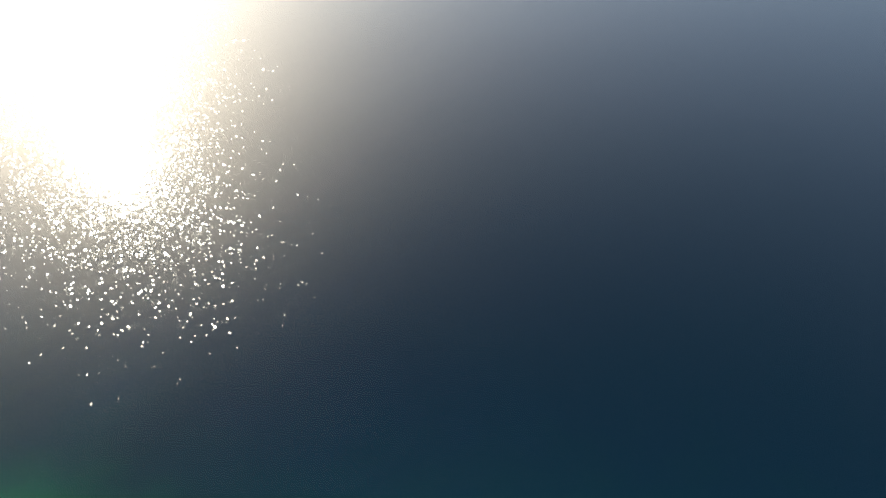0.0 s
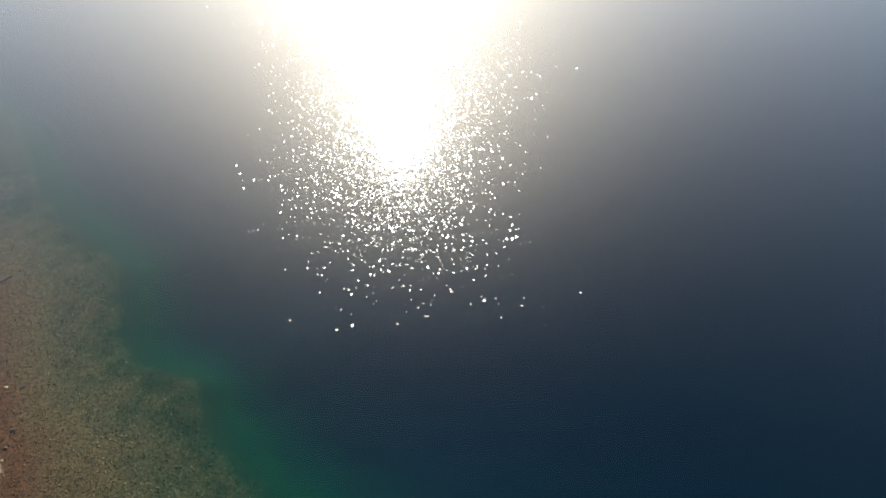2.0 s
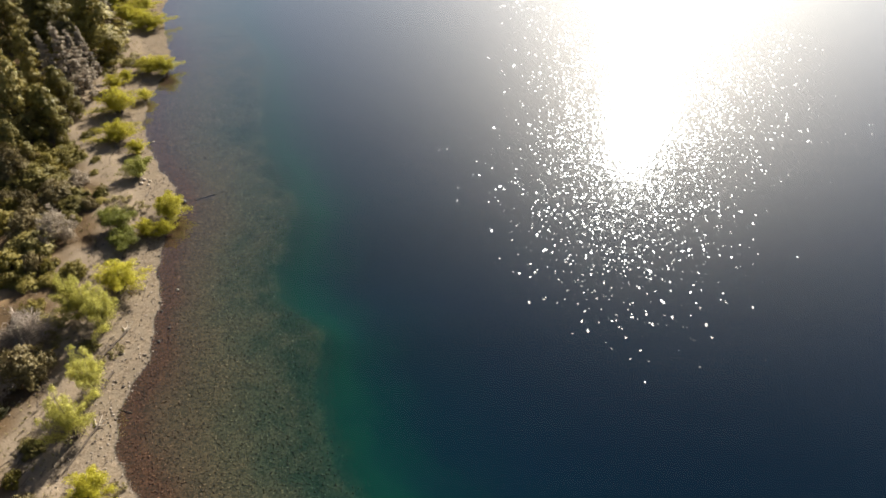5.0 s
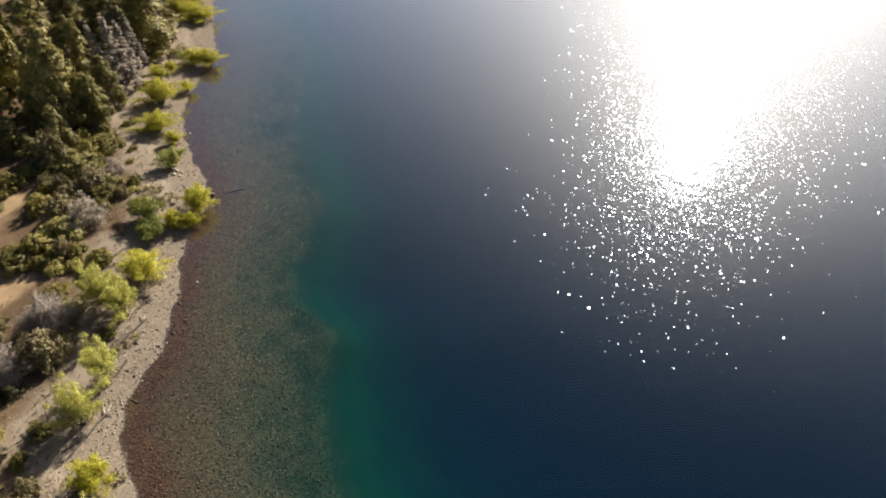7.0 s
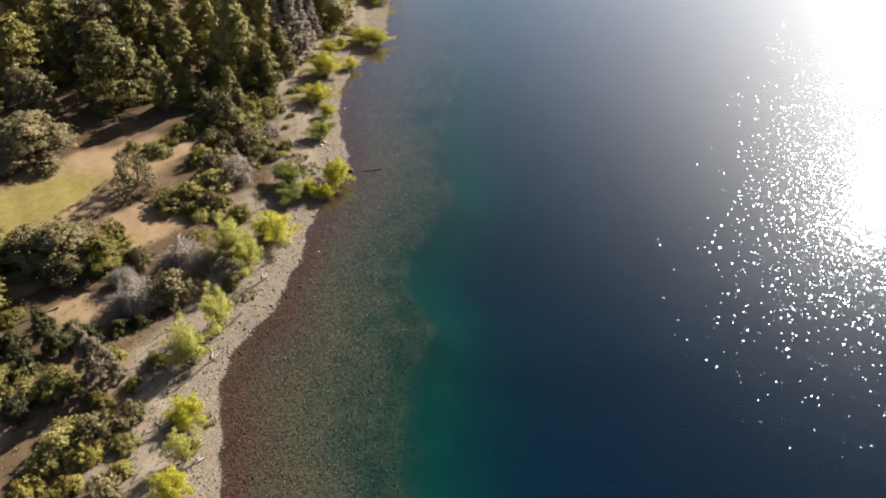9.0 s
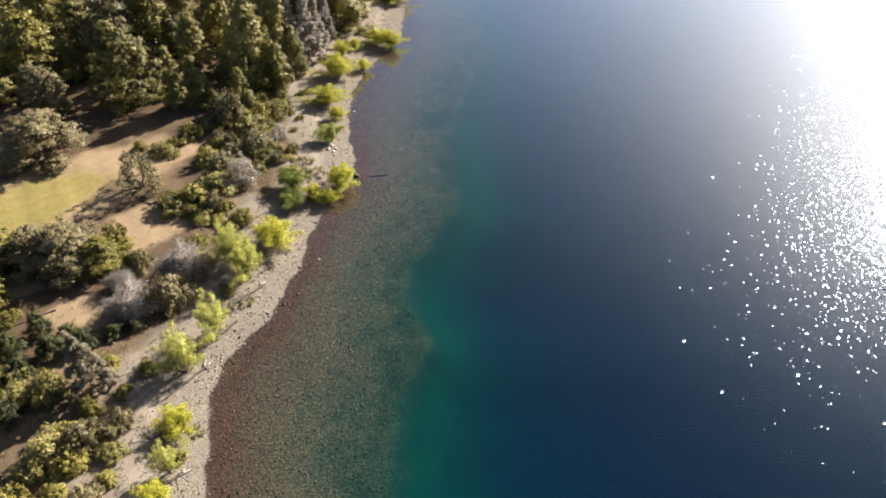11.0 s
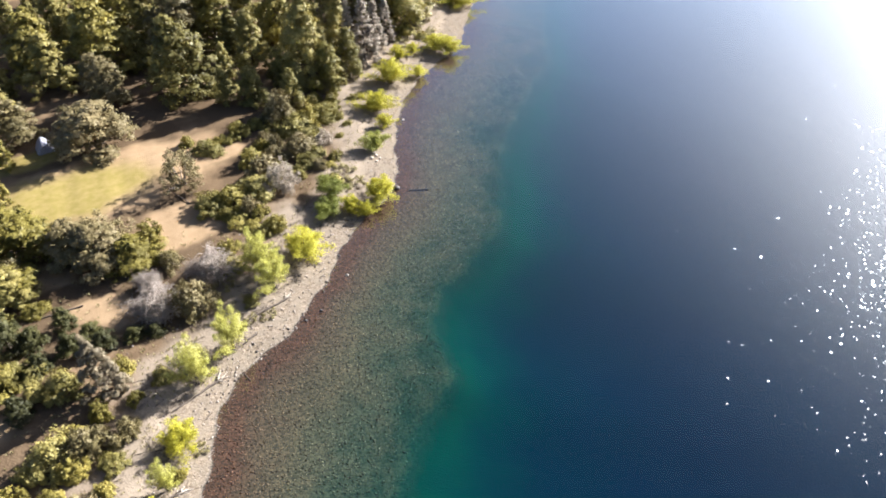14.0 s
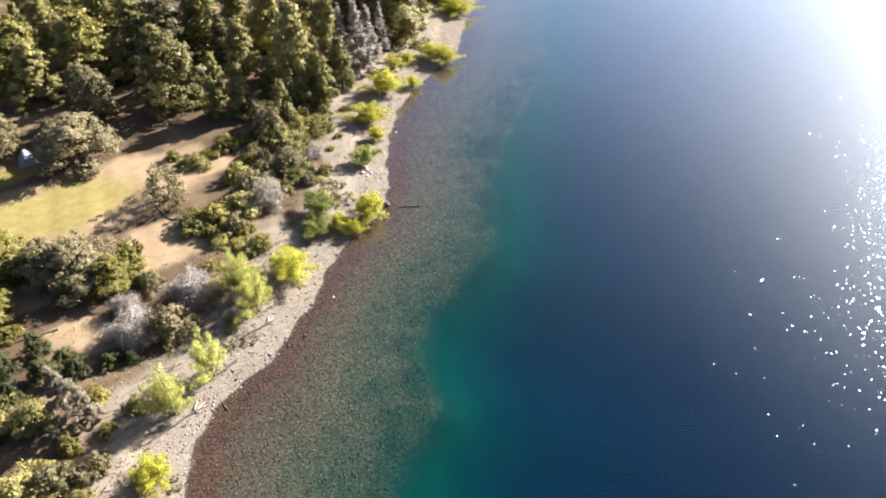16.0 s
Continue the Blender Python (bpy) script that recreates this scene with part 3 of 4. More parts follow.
# kind 5 rows: darkened bushes, most of them added to stand in for shade
FOREST_2 = [(-56.4, 125.1, 9, 4.4, 0), (-31.3, 122.3, 10, 3.8, 1), (-11.0, 122.6, 11, 3.7, 0), (1.3, 119.0, 8, 2.6, 3), (-37.0, 103.4, 8, 2.9, 2),
            (-0.8, 128.5, 11, 4.2, 0), (-31.6, 54.3, 6, 3.6, 4), (-26.1, 55.2, 5.5, 2.4, 3), (-22.4, 54.2, 6, 2.8, 3), (-18.9, 54.2, 3.4, 2.0, 4),
            (-26.3, 42.0, 4.8, 2.0, 5), (-24.8, 36.9, 5, 1.6, 4), (-20.7, 36.3, 3.2, 1.4, 2), (-31.2, 48.1, 4, 1.6, 0), (-17.4, 42.4, 3.6, 2.3, 5), (-22.3, 45.0, 4.6, 2.0, 5), (-20.2, 41.8, 4.2, 2.3, 5), (-24.0, 42.4, 4.4, 2.3, 5), (-15.0, 43.8, 2.2, 1.8, 5), (-19.4, 44.0, 2.6, 1.9, 5), (-13.2, 44.4, 2.2, 1.5, 5), (-22.0, 39.6, 3.8, 2.0, 5), (-21.2, 34.4, 4.6, 2.1, 5), (-27.6, 36.0, 5, 2.2, 5)]
trees = []
for x, y, h, r, kd in FOREST + FOREST_2 + FOREST_3:
    trees.append((x, y, r))
    plant(cedars[kd], H0[kd], 3.6, x, y, h * (1.16 if y > 84 else 1.0), r * 1.12)
# the wood goes on inland and along the shore
tries = 0
while tries < 4000 and len(trees) < 100:
    tries += 1
    x, y = float(rng.uniform(-98, 34)), float(rng.uniform(30, 188))
    r = float(rng.uniform(2.3, 4.3))
    if x < -73 or y > 166 or (x < -48 and y < 77) or off_shore(x, y) > -6.5 - 0.05 * max(0, 150 - y) or (x > -48 and y < 86) or (-50 < x < -2 and y < 117 and rng.uniform() < 0.5) or (y < 118 and x > -12):
        continue
    if max(spot(np.array([x]), np.array([y]), -33, 69, 17, 10, 37)[0], 0) > 0 or any((x - a) ** 2 + (y - b) ** 2 < (0.66 * (r + c)) ** 2 for a, b, c in trees):
        continue
    trees.append((x, y, r))
    kd = int(rng.choice(5, p=[0.3, 0.2, 0.2, 0.14, 0.16]))
    plant(cedars[kd], H0[kd], 3.6, x, y, float(rng.uniform(7, 11)), r * 1.1)

slim = cedar(4, 1.0, 0.28, 22, 9, 34, 0.09, M_OLIVE, "slender young olive-green evergreen beside the clearing", 0.05, lump=1.35)
for x, y, h, r in [(-39.3, 64.9, 4.6, 1.0), (-42.8, 72.5, 4, 1.2)]:
    plant(slim, 4, 1.0, x, y, h, r)

GREY = "grey weathered trees"
silver = cedar(11, 2.1, 0.85, 60, 9, 44, 0.07, M_SILVER, "tall silver-grey dead conifer beside the beach", 0.04, "grey_tree", GREY, M_BARK, 0.66)
for x, y, h, r, text in [(-1.7, 105.4, 12, 2.7, ""), (0.6, 106.6, 11.4, 2.5, ""), (1.9, 110.2, 9, 2.4, ""), (3.4, 114.5, 8, 2.0, "")]:
    plant(silver, 11, 2.1, x, y, h, r, text)
half_dead = cedar(7.4, 2.2, 0.8, 64, 12, 70, 0.066, M_PALE_ASH, "pale grey half-dead conifer in the scrub", 0.04, "grey_tree", GREY, M_BARK, 0.66)
plant(half_dead, 7.4, 2.2, -14.9, 37.4, 7.2, 2.2)
greyling = shrub(4.2, 2.4, 50, 64, 0.10, M_ASH, "lone grey-green thin tree at the clearing's edge", "grey_tree", GREY, 0.4, 0.7, 14, M_GREYWOOD, 0.5, "tree")
plant(greyling, 4.2, 2.4, -18.8, 69.7, 5.0, 3.1)
plant(greyling, 4.2, 2.4, -24, 56.5, 4.5, 2.4, "grey-green thin tree among evergreens")
leafless = shrub(4.2, 2.2, 60, 60, 0.11, M_SILVER, "pale grey leafless tree among olive scrub", "grey_tree", GREY, 0.3, 0.9, 22, M_GREYWOOD, 0.9, "tree")
plant(leafless, 4.2, 2.2, -5.9, 69.2, 5.0, 2.5)
plant(leafless, 4.2, 2.2, -2.4, 80.4, 2.2, 1.4, "small pale grey leafless bush among scrub")
heap = brush_heap(2.5, 2.5, "tangle of bare grey twigs of a dead bush")
for x, y, h, r in [(-13.9, 47.0, 3.4, 2.7), (-10.0, 52.6, 2.8, 2.4), (-16.0, 50.6, 1.8, 1.4)]:
    plant(heap, 2.5, 2.5, x, y, h, r)

SCRUB_LABEL = "dense low olive-green scrub bush on sandy ground"
scrubs = [shrub(2.4, 2, 62, 46, 0.102, M_OLIVE, SCRUB_LABEL), shrub(2.4, 2, 62, 46, 0.102, M_CEDAR, "dark green low scrub bush"),
          shrub(2.4, 2, 56, 44, 0.098, M_ASH, "greyish dry low scrub bush"), shrub(2.4, 2, 60, 46, 0.102, M_OLIVE, SCRUB_LABEL, upright=0.4)]
SCRUB = [(-19.0, 58.2, 3, 1.6), (-16.0, 55.0, 1.6, 1.3), (-10.6, 47.8, 4.4, 2.0), (-13.6, 64.4, 2.5, 2.1), (-11.4, 65.4, 2.8, 2.1),
         (-9.0, 67.6, 3, 2.2), (-9.9, 62.1, 2.2, 1.9), (-8.8, 71.5, 2.5, 1.7), (-11.3, 75.0, 2.2, 1.7), (-18.1, 77.8, 1.8, 1.6), (-16.6, 80.1, 1.8, 1.7),
         (-14.9, 82.4, 2, 1.7), (-13.1, 84.9, 2, 1.8), (-9.7, 86.2, 3.5, 2.1), (-7.1, 83.2, 3, 2.3), (-5.4, 86.3, 2.5, 2.3), (-3.4, 88.6, 2, 1.9),
         (-4.5, 81.7, 2, 1.8), (-5.2, 77.7, 2, 1.8), (-21.4, 79.3, 1.6, 1.0), (-3.9, 75.1, 1.6, 1.6), (0.2, 85.8, 1.2, 0.9)]
SCRUB_2 = [(-14.6, 34.9, 1.6, 1.1), (-15.4, 32.8, 1.8, 1.2), (-11.5, 33.2, 1.3, 0.9), (-10.7, 39.0, 1.3, 0.9), (-12.3, 36.6, 1, 0.8), (-16.5, 30.1, 2.4, 1.9),
           (-17.7, 28.9, 2, 1.4), (-13.9, 31.4, 1.8, 1.7), (-14.2, 29.3, 1.6, 1.3), (-11.6, 30.2, 1.2, 1.1), (-14.8, 26.9, 1.8, 1.3), (-17.8, 26.1, 2.2, 1.4),
           (-15.7, 26.0, 1.6, 1.1), (-12.1, 25.7, 1.6, 1.2), (-18.6, 25.0, 2, 1.3), (-11.3, 27.9, 1.1, 0.9), (-18.7, 37.1, 2.5, 1.5), (-14.5, 39.8, 2.5, 1.6)]
SCRUB_3 = [(-15.1, 54.4, 1.2, 1.3), (-9.4, 57.0, 1.2, 1.3), (-8.6, 53.9, 1.2, 1.4), (-7.7, 61.1, 1.5, 1.7), (-5.0, 61.1, 1.5, 1.5), 
           (-26.2, 46.7, 2, 1.8), (-30.4, 51.0, 2, 1.5), (-5.0, 48.9, 0.9, 0.8), (-6.2, 29.6, 0.9, 0.7),
           (-23.5, 38.6, 2, 1.5), (-29, 45, 2, 1.8), (8.2, 124.6, 1.6, 1.7), (6.0, 121.6, 1.6, 1.5), (9.8, 118.6, 1.0, 1.4), (5.4, 116.6, 1.6, 1.3), (7.6, 127.6, 1.4, 1.5)]
for i, (x, y, h, r) in enumerate([(x, y, h * 0.85, r * 1.16) for x, y, h, r in SCRUB] + SCRUB_2 + SCRUB_3):
    kd = [0, 3, 2, 1, 0, 1, 3, 2, 0, 1, 3][i % 11]
    plant(scrubs[kd], 2.4, 2, x, y, h * 1.08, r * 1.02)

for i in range(26):
    x, y = float(rng.uniform(-62, -4)), float(rng.uniform(91, 135))
    if off_shore(x, y) < -9:
        plant(scrubs[i % 4], 2.4, 2, x, y, float(rng.uniform(1.2, 2.8)), float(rng.uniform(1.2, 2.3)))

# low carpet of scrub behind the sandy strip
for i in range(70):
    y = float(rng.uniform(59, 97))
    x = float(np.interp(y, _yy, _shore)) + float(rng.uniform(-19, -7.2)) + 0.05 * (y - 78)
    if zone_at(x, y) < 0.3 and (x + 5.5) ** 2 + (y - 68.5) ** 2 > 11 and (x + 2.4) ** 2 + (y - 80.4) ** 2 > 4:
        plant(scrubs[[0, 3, 1, 0, 3, 2, 0][i % 7]], 2.4, 2, x, y, float(rng.uniform(0.8, 1.7)), float(rng.uniform(0.7, 1.5)))

willows = [willow(3.5, 2, 26, 6, 56, 0.085, M_WILLOW, "bright yellow-green rounded willow bush on the stony beach", 0.34, 0.9, 0.6),
           willow(4.5, 2, 20, 8, 46, 0.105, M_WILLOW_GREEN, "light green upright willow bush on grey sand", 0.24, 1.6, 0.62),
           willow(3.2, 2, 28, 5, 56, 0.08, M_WILLOW_DARK, "rounded mid-green willow bush on pale sand", 0.38, 0.6, 0.55)]
WH = [3.5, 4.5, 3.2]
WILLOWS = [(14.8, 113.0, 3.4, 2.5, 0), (12.4, 114.4, 3.2, 1.9, 0), (9.8, 103.5, 2.4, 1.1, 0), (5.5, 100.3, 4.6, 2.4, 0), (6.0, 108.7, 3, 1.3, 0), (8.4, 111.6, 2, 1.1, 0),
           (4.0, 91.0, 3.4, 2.3, 0), (5.6, 86.3, 2.6, 1.1, 0), (4.8, 79.7, 3.2, 1.8, 2), (6.6, 68.3, 3.8, 1.8, 0), (5.2, 65.0, 2.3, 1.1, 0),
           (3.3, 65.6, 2.8, 1.1, 0), (0.4, 68.0, 3.2, 1.6, 2), (0.6, 64.3, 2.6, 1.5, 2), (-0.8, 57.1, 3.6, 2.1, 0), (-5.3, 54.2, 4.6, 1.7, 1)]
WILLOWS_2 = [(-3.2, 51.4, 3.8, 1.9, 1), (-5.3, 43.1, 4.2, 1.7, 1), (-7.4, 38.9, 4.4, 1.6, 1), (-6.8, 32.6, 2.8, 1.45, 0), (-6.6, 28.5, 3, 0.9, 1),
             (-6.8, 25.3, 3.6, 1.3, 0), (13.4, 141.6, 3.8, 2.8, 0), (16.8, 136.2, 3.6, 2.8, 0), (17.6, 148.2, 3.4, 2.6, 0), (15.2, 139.0, 3.4, 2.4, 0), (12.8, 153.0, 3.4, 2.6, 0), (-4.4, 53.0, 3.6, 1.4, 1)]
for x, y, h, r, kd in WILLOWS + WILLOWS_2:
    big = (1.08, 1.16, 1.35)[kd]
    plant(willows[kd], WH[kd], 2, x, y, h * (0.94 + 0.22 * (kd == 1)), r * big)

straw_bush = shrub(0.9, 1.5, 22, 30, 0.11, M_STRAW, "low clump of dry yellowish shore plants", "dry_plant", "dry plants on the beach", 0.25, 1.0, 3)
for x, y, h, r in [(7.3, 127.1, 1, 2.2), (9.8, 120.6, 0.8, 1.9), (11.5, 117.9, 0.8, 1.6), (6.0, 120.3, 1, 1.6), (1.4, 72.8, 1, 1.5), (-4.6, 46.8, 0.6, 0.6),
                   (3.2, 70.9, 0.8, 1.1), (-3.0, 47.6, 0.5, 0.7), (-5.3, 32.3, 0.6, 0.6), (-8.6, 51.0, 0.8, 1.1), (-9.8, 55.0, 0.8, 1.2), (7.0, 115.0, 0.8, 1.6)]:
    plant(straw_bush, 0.9, 1.5, x, y, h, r)


# ---- stuff: stones and grass ----
def scatter_stones(name, pts, sizes, material, label, sink=0.25, plain=False):
    """Many small stones in one mesh: bent icosahedra."""
    t = (1 + 5 ** 0.5) / 2
    ico = np.array([(-1, t, 0), (1, t, 0), (-1, -t, 0), (1, -t, 0), (0, -1, t), (0, 1, t), (0, -1, -t), (0, 1, -t), (t, 0, -1), (t, 0, 1), (-t, 0, -1), (-t, 0, 1)], float)
    ico /= np.linalg.norm(ico[0])
    tri = np.array([(0, 11, 5), (0, 5, 1), (0, 1, 7), (0, 7, 10), (0, 10, 11), (1, 5, 9), (5, 11, 4), (11, 10, 2), (10, 7, 6), (7, 1, 8),
                    (3, 9, 4), (3, 4, 2), (3, 2, 6), (3, 6, 8), (3, 8, 9), (4, 9, 5), (2, 4, 11), (6, 2, 10), (8, 6, 7), (9, 8, 1)])
    if plain:
        ico = np.array([(1, 0, 0), (0, 1, 0), (-1, 0, 0), (0, -1, 0), (0, 0, 1), (0, 0, -1)], float)
        tri = np.array([(0, 1, 4), (1, 2, 4), (2, 3, 4), (3, 0, 4), (1, 0, 5), (2, 1, 5), (3, 2, 5), (0, 3, 5)])
    n, m = len(pts), len(ico)
    v = ico[None] * rng.uniform(0.75, 1.2, (n, m, 1))
    v = v * np.stack([rng.uniform(0.7, 1.3, n), rng.uniform(0.6, 1.0, n), rng.uniform(0.2, 0.42, n)], 1)[:, None] * (sizes / 2)[:, None, None]
    a = rng.uniform(0, 6.28, n)
    c, s = np.cos(a)[:, None], np.sin(a)[:, None]
    v = np.stack([v[..., 0] * c - v[..., 1] * s, v[..., 0] * s + v[..., 1] * c, v[..., 2]], -1)
    z = height(pts[:, 0], pts[:, 1]) + sizes * (0.5 - sink) * 0.5
    v += np.stack([pts[:, 0], pts[:, 1], z], 1)[:, None]
    f = tri[None] + (np.arange(n) * m)[:, None, None]
    return tagged(part(name, mesh_of(name, v.reshape(-1, 3), f.reshape(-1, 3)), material), label, "stones", kind="stuff")


def along_shore(n, y0, y1, d0, d1):
    """Points between two distances from the waterline."""
    y = rng.uniform(y0, y1, n)
    d = rng.uniform(d0, d1, n)
    return np.stack([np.interp(y, _yy, _shore) + d / np.interp(y, _yy, _lean), y], 1)


p = along_shore(52000, 15, 128, 0.05, 19.5)
keep = off_shore(p[:, 0], p[:, 1]) < np.interp(p[:, 1], _yy, _shelf) + rng.normal(size=len(p)) * 1.6
p = p[keep]
depth = -height(p[:, 0], p[:, 1])
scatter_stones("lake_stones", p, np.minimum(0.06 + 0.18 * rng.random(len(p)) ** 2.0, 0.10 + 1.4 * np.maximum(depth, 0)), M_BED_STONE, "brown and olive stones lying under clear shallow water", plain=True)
p = along_shore(6000, 18, 150, -4.6, 0.3)
scatter_stones("beach_stones", p, 0.06 + 0.24 * rng.random(len(p)) ** 3.5, M_STONE, "grey and tan stones strewn over the beach")
p = along_shore(700, 18, 150, -12, -4)
scatter_stones("bank_stones", p, 0.08 + 0.2 * rng.random(len(p)) ** 3, M_STONE, "few small stones on grey sand")


def wrack(n):
    """Dark sticks and twigs washed up in lines along the shore."""
    p = np.concatenate([along_shore(n // 3, 20, 72, -4.6, -3.4), along_shore(n // 4, 20, 72, -7.4, -6.2), along_shore(n // 3, 20, 110, -9, -0.8)])
    paths = []
    for x, y in p:
        a = math.radians(rng.normal() * 22 + (48 if y < 62 else 75))
        l = 0.2 + 1.0 * rng.random() ** 3
        d = np.array((math.cos(a), math.sin(a), 0)) * l
        z = float(height(x, y)) + 0.03
        paths.append(limb((x, y, z), np.array((x, y, z + 0.04 * rng.random())) + d, 0.03 + 0.02 * l, 0.012, steps=2, wild=0.06))
    return tagged(part("driftwood_sticks", mesh_of("driftwood_sticks", *tubes(paths, 4)), M_DRIFT), "dark sticks and twigs washed up along the beach", "driftwood", kind="stuff")


wrack(900)


def grass_tufts(name, pts, blades, tall, material, label):
    n = len(pts)
    c = np.repeat(np.column_stack([pts, height(pts[:, 0], pts[:, 1])]), blades, 0)
    m = len(c)
    a = rng.uniform(0, 6.28, m)
    foot = c + np.stack([np.cos(a), np.sin(a), 0 * a], 1) * rng.uniform(0, 0.12, (m, 1))
    tip = foot + np.stack([np.cos(a) * 0.7, np.sin(a) * 0.7, 0 * a + 1], 1) * tall * rng.uniform(0.5, 1.2, (m, 1))
    side = np.stack([-np.sin(a), np.cos(a), 0 * a], 1) * 0.022
    v = np.stack([foot - side, foot + side, tip], 1).reshape(-1, 3)
    return tagged(part(name, mesh_of(name, v, np.arange(m * 3).reshape(-1, 3)), material), label, "grass", kind="stuff")


p = np.concatenate([along_shore(1100, 18, 135, -14, -4.5), np.column_stack([rng.uniform(-30, -8, 500), rng.uniform(24, 60, 500)])])
p = p[off_shore(p[:, 0], p[:, 1]) < -4.2]
grass_tufts("dry_grass", p, 9, 0.22, M_STRAW, "sparse dry straw-coloured grass tufts on sand")


# ---- driftwood and single stones ----
def log(a, b, r, label, pale=True, stubs=2):
    """A weathered trunk from a to b, with a splintered pale root end at b."""
    za, zb = float(height(*a)) + r * 0.7, float(height(*b)) + r * 0.8
    p, q = np.array((*a, za)), np.array((*b, zb))
    root = tagged(new("driftwood_log"), label, "log", "driftwood on the beach")
    root.location = p
    path = limb((0, 0, 0), q - p, r * 0.6, r, steps=8, wild=0.012)
    paths = [path]
    for _ in range(stubs):
        m = (q - p) * rng.uniform(0.2, 0.8)
        paths.append(limb(m, m + np.array((*rng.normal(size=2) * 0.4, 0.25)), r * 0.35, r * 0.12, steps=2))
    part("trunk", smooth(mesh_of("trunk", *tubes(paths, 8))), M_DRIFT, root)
    if pale:
        d = (q - p) / np.linalg.norm(q - p)
        ends = [limb(q - p - d * 0.35, q - p + d * rng.uniform(0.2, 0.8) + rng.normal(size=3) * (0.3, 0.3, 0.16), r * 0.85, r * 0.2, steps=3) for _ in range(6)]
        part("root_end", mesh_of("root_end", *tubes(ends, 5)), M_PALEWOOD, root, "pale splintered root end")
    return root


log((-5.3, 46.2), (-1.5, 50.2), 0.12, "long dark driftwood log with a pale root end on the beach")
log((-8.8, 35.7), (-5.6, 39.6), 0.12, "dark driftwood log with a pale splintered end on sand")
log((-3.9, 40.6), (-2.9, 39.6), 0.05, "thin pale stick at the water's edge", False, 0)
log((-7.2, 26.9), (-5.6, 28.4), 0.13, "short dark driftwood log with a pale end")
log((-5.4, 42.6), (-3.6, 45.1), 0.11, "thin dark driftwood pole on stones", False, 1)
log((-19.6, 67.9), (-16.6, 65.5), 0.07, "thin fallen grey trunk on bare sand", False, 3)
log((-6.6, 108.2), (-3.4, 109.4), 0.14, "pale fallen trunk in the shade", False, 2)
log((10.1, 70.6), (12.6, 71.1), 0.12, "dark sunken branch in shallow water", False, 2)
log((11.2, 142.2), (9.2, 139.4), 0.13, "pale fallen branch on the bank beside a willow", True, 2)
log((0.9, 100.2), (2.6, 102.4), 0.14, "bleached driftwood branch beside a willow", True, 3)
log((-0.7, 78.5), (0.6, 77.5), 0.10, "small bleached driftwood branch on sand", True, 2)
log((-25.5, 46.0), (-22.0, 47.8), 0.10, "thin grey fallen pole among scrub", False, 2)


def boulder(x, y, size, material, label):
    bm = bmesh.new()
    bmesh.ops.create_icosphere(bm, subdivisions=2, radius=size / 2)
    for v in bm.verts:
        v.co *= 1 + 0.28 * noise.noise(v.co * (2.2 / size) + Vector((x, y, 0)))
        v.co.z *= 0.62
    me = bpy.data.meshes.new("boulder")
    bm.to_mesh(me)
    bm.free()
    ob = tagged(part("boulder", smooth(me), material), label, "stone", "single large stones at the waterline")
    ob.location = (x, y, float(height(x, y)) + size * 0.16)
    return ob


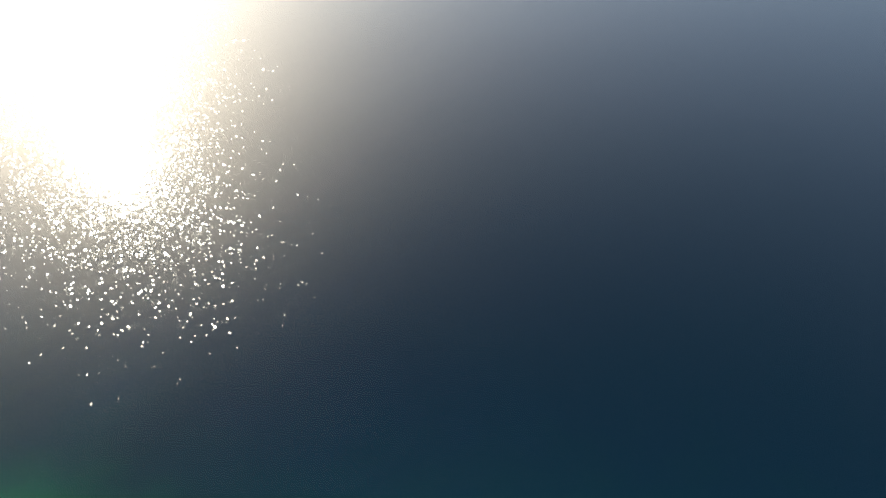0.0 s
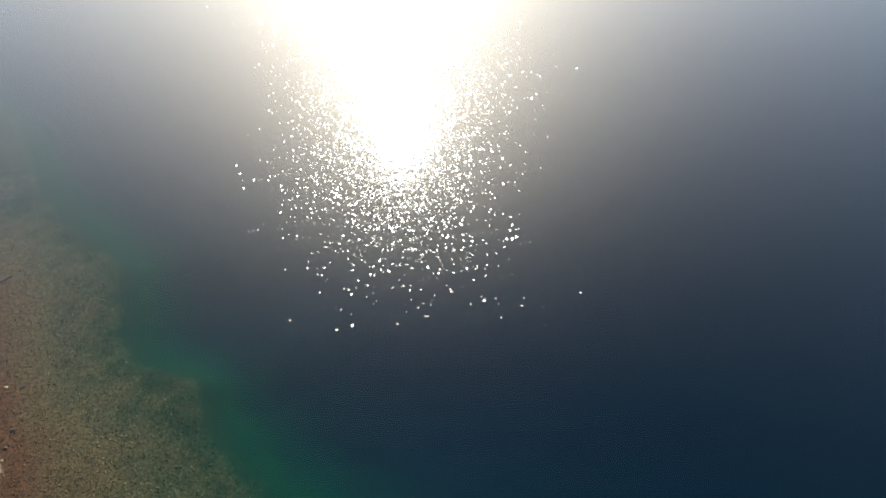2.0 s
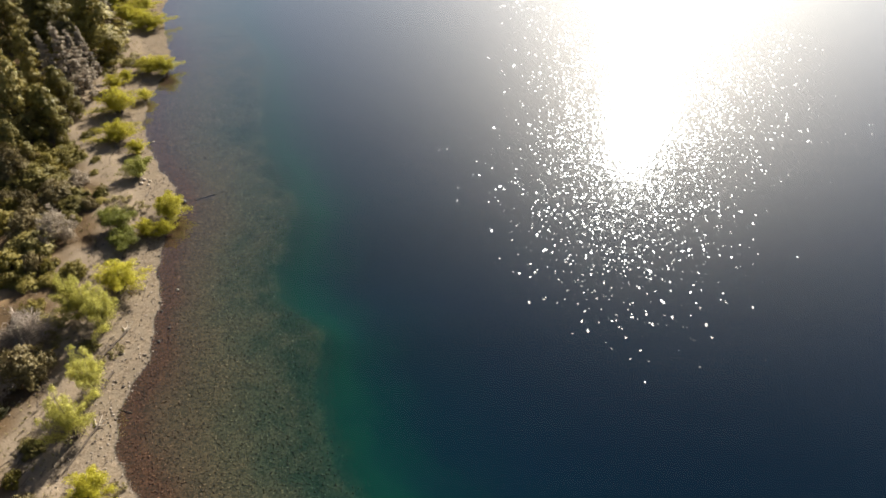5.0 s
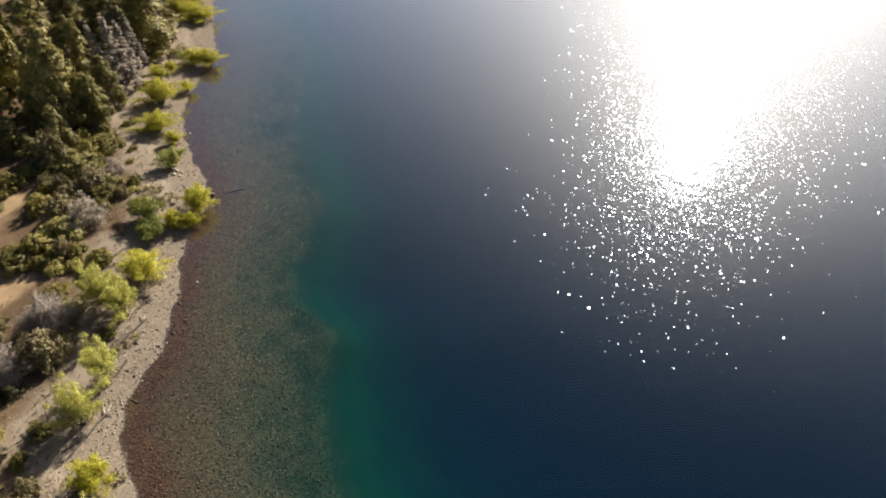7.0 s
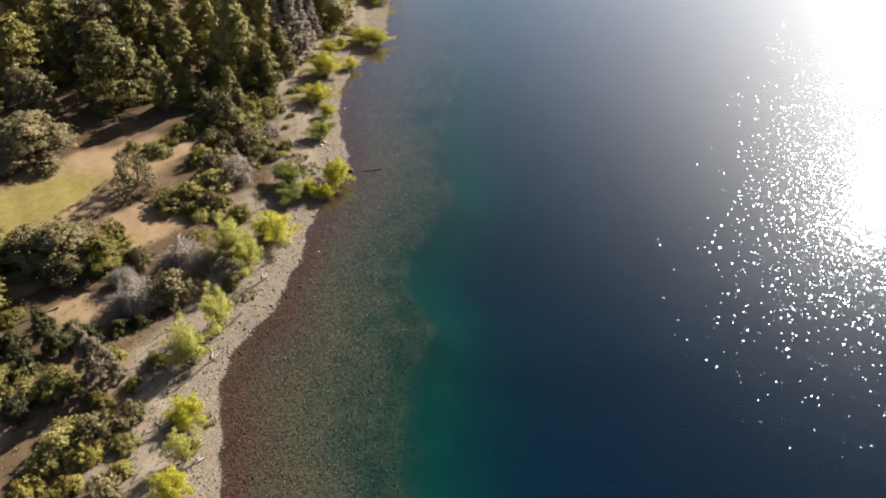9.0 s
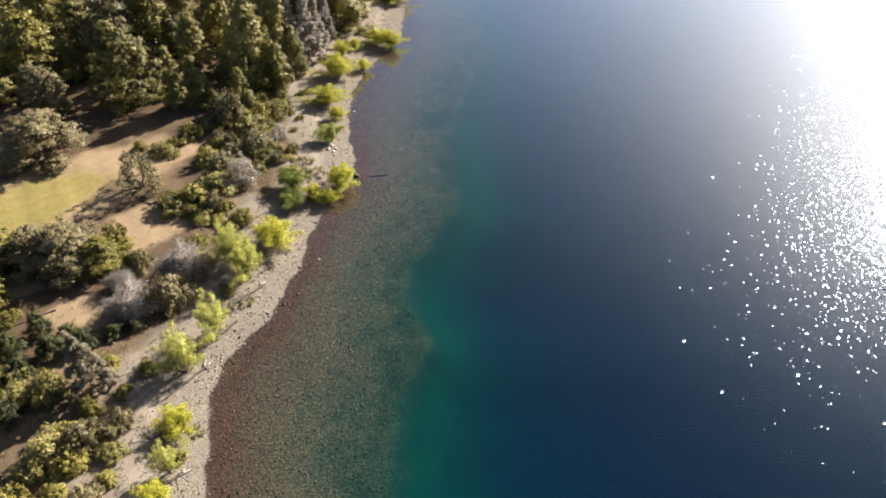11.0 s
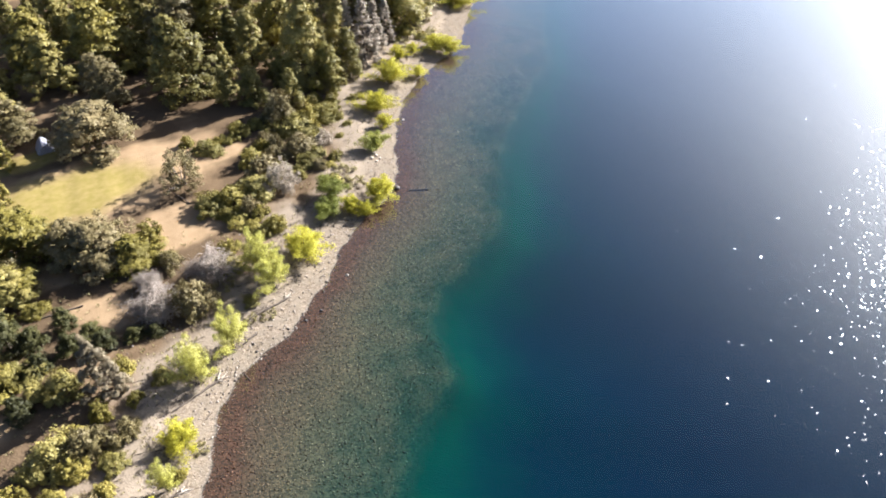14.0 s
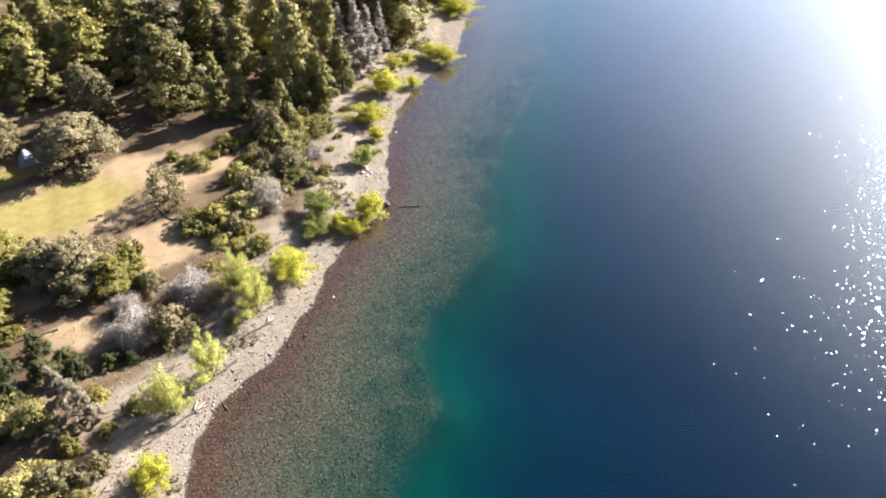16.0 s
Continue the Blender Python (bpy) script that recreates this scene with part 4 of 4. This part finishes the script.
k = Mat("dark_rock")
M_DARK_ROCK = k.done(k.mix(k.noise(5.0), (0.030, 0.026, 0.024), (0.10, 0.085, 0.075)), 0.7, k.bump(k.noise(9.0), 0.05))
k = Mat("pale_rock")
M_PALE_ROCK = k.done(k.mix(k.noise(5.0), (0.42, 0.33, 0.26), (0.66, 0.56, 0.47)), 0.75, k.bump(k.noise(9.0), 0.05))
boulder(8.45, 70.8, 0.9, M_DARK_ROCK, "dark wet boulder at the waterline under a willow")
boulder(4.2, 54.3, 0.36, M_PALE_ROCK, "pale orange stone under shallow water")
boulder(2.2, 48.8, 0.34, M_DARK_ROCK, "dark stone in shallow water by the beach")
boulder(8.2, 88.9, 0.38, M_PALE_ROCK, "small pale stone in shallow water")
for x, y, s in [(4.6, 77.4, 0.55), (5.1, 78.2, 0.5), (5.3, 76.8, 0.42), (4.9, 78.8, 0.38), (5.7, 77.6, 0.4)]:
    boulder(x, y, s, M_PALE_ROCK, "pale rounded stone in a small heap on the beach")
for x, y, s in [(0.9, 47.3, 0.34), (-0.6, 46.0, 0.28), (2.1, 53.0, 0.3), (2.8, 57.4, 0.3), (2.0, 51.6, 0.28), (3.6, 61.0, 0.32), (-3.1, 43.0, 0.32)]:
    boulder(x, y, s, M_DARK_ROCK, "dark stone among pebbles at the waterline")


# ---- the small tent under the trees ----
def tent(x, y, turn):
    root = tagged(new("tent"), "small pale blue-grey ridge tent under the trees", "tent")
    root.matrix_basis = Matrix.Translation((x, y, float(height(x, y)))) @ pose(0, 0, 0, 0, 0, turn)
    prof = [(-1.15, 0.0), (-0.78, 0.75), (-0.25, 1.32), (0.0, 1.42), (0.25, 1.32), (0.78, 0.75), (1.15, 0.0)]
    ysec = [(-1.5, 0.86), (-0.8, 1.0), (0.0, 0.95), (0.8, 1.0), (1.5, 0.86)]
    v = [(px * s, yy, pz * s) for yy, s in ysec for px, pz in prof]
    f = [(i * 7 + j, i * 7 + j + 1, i * 7 + j + 8, i * 7 + j + 7) for i in range(4) for j in range(6)]
    part("fly_sheet", smooth(mesh_of("fly_sheet", v, f)), M_TENT, root)
    for yy, s in (ysec[0], ysec[-1]):
        ev = [(px * s * 0.98, yy * 0.985, pz * s * 0.98) for px, pz in prof] + [(0, yy * 0.985, 0)]
        part("end_panel", mesh_of("end_panel", ev, [(7, i, i + 1) for i in range(6)]), M_TENT, root)
    part("poles", mesh_of("poles", *tubes([limb((0, s * 1.5, 0), (0, s * 1.5, 1.3), 0.02, 0.02, wild=0) for s in (-1, 1)])), M_GREYWOOD, root, "thin tent poles")
    return root


tent(-40.8, 77.9, 35)
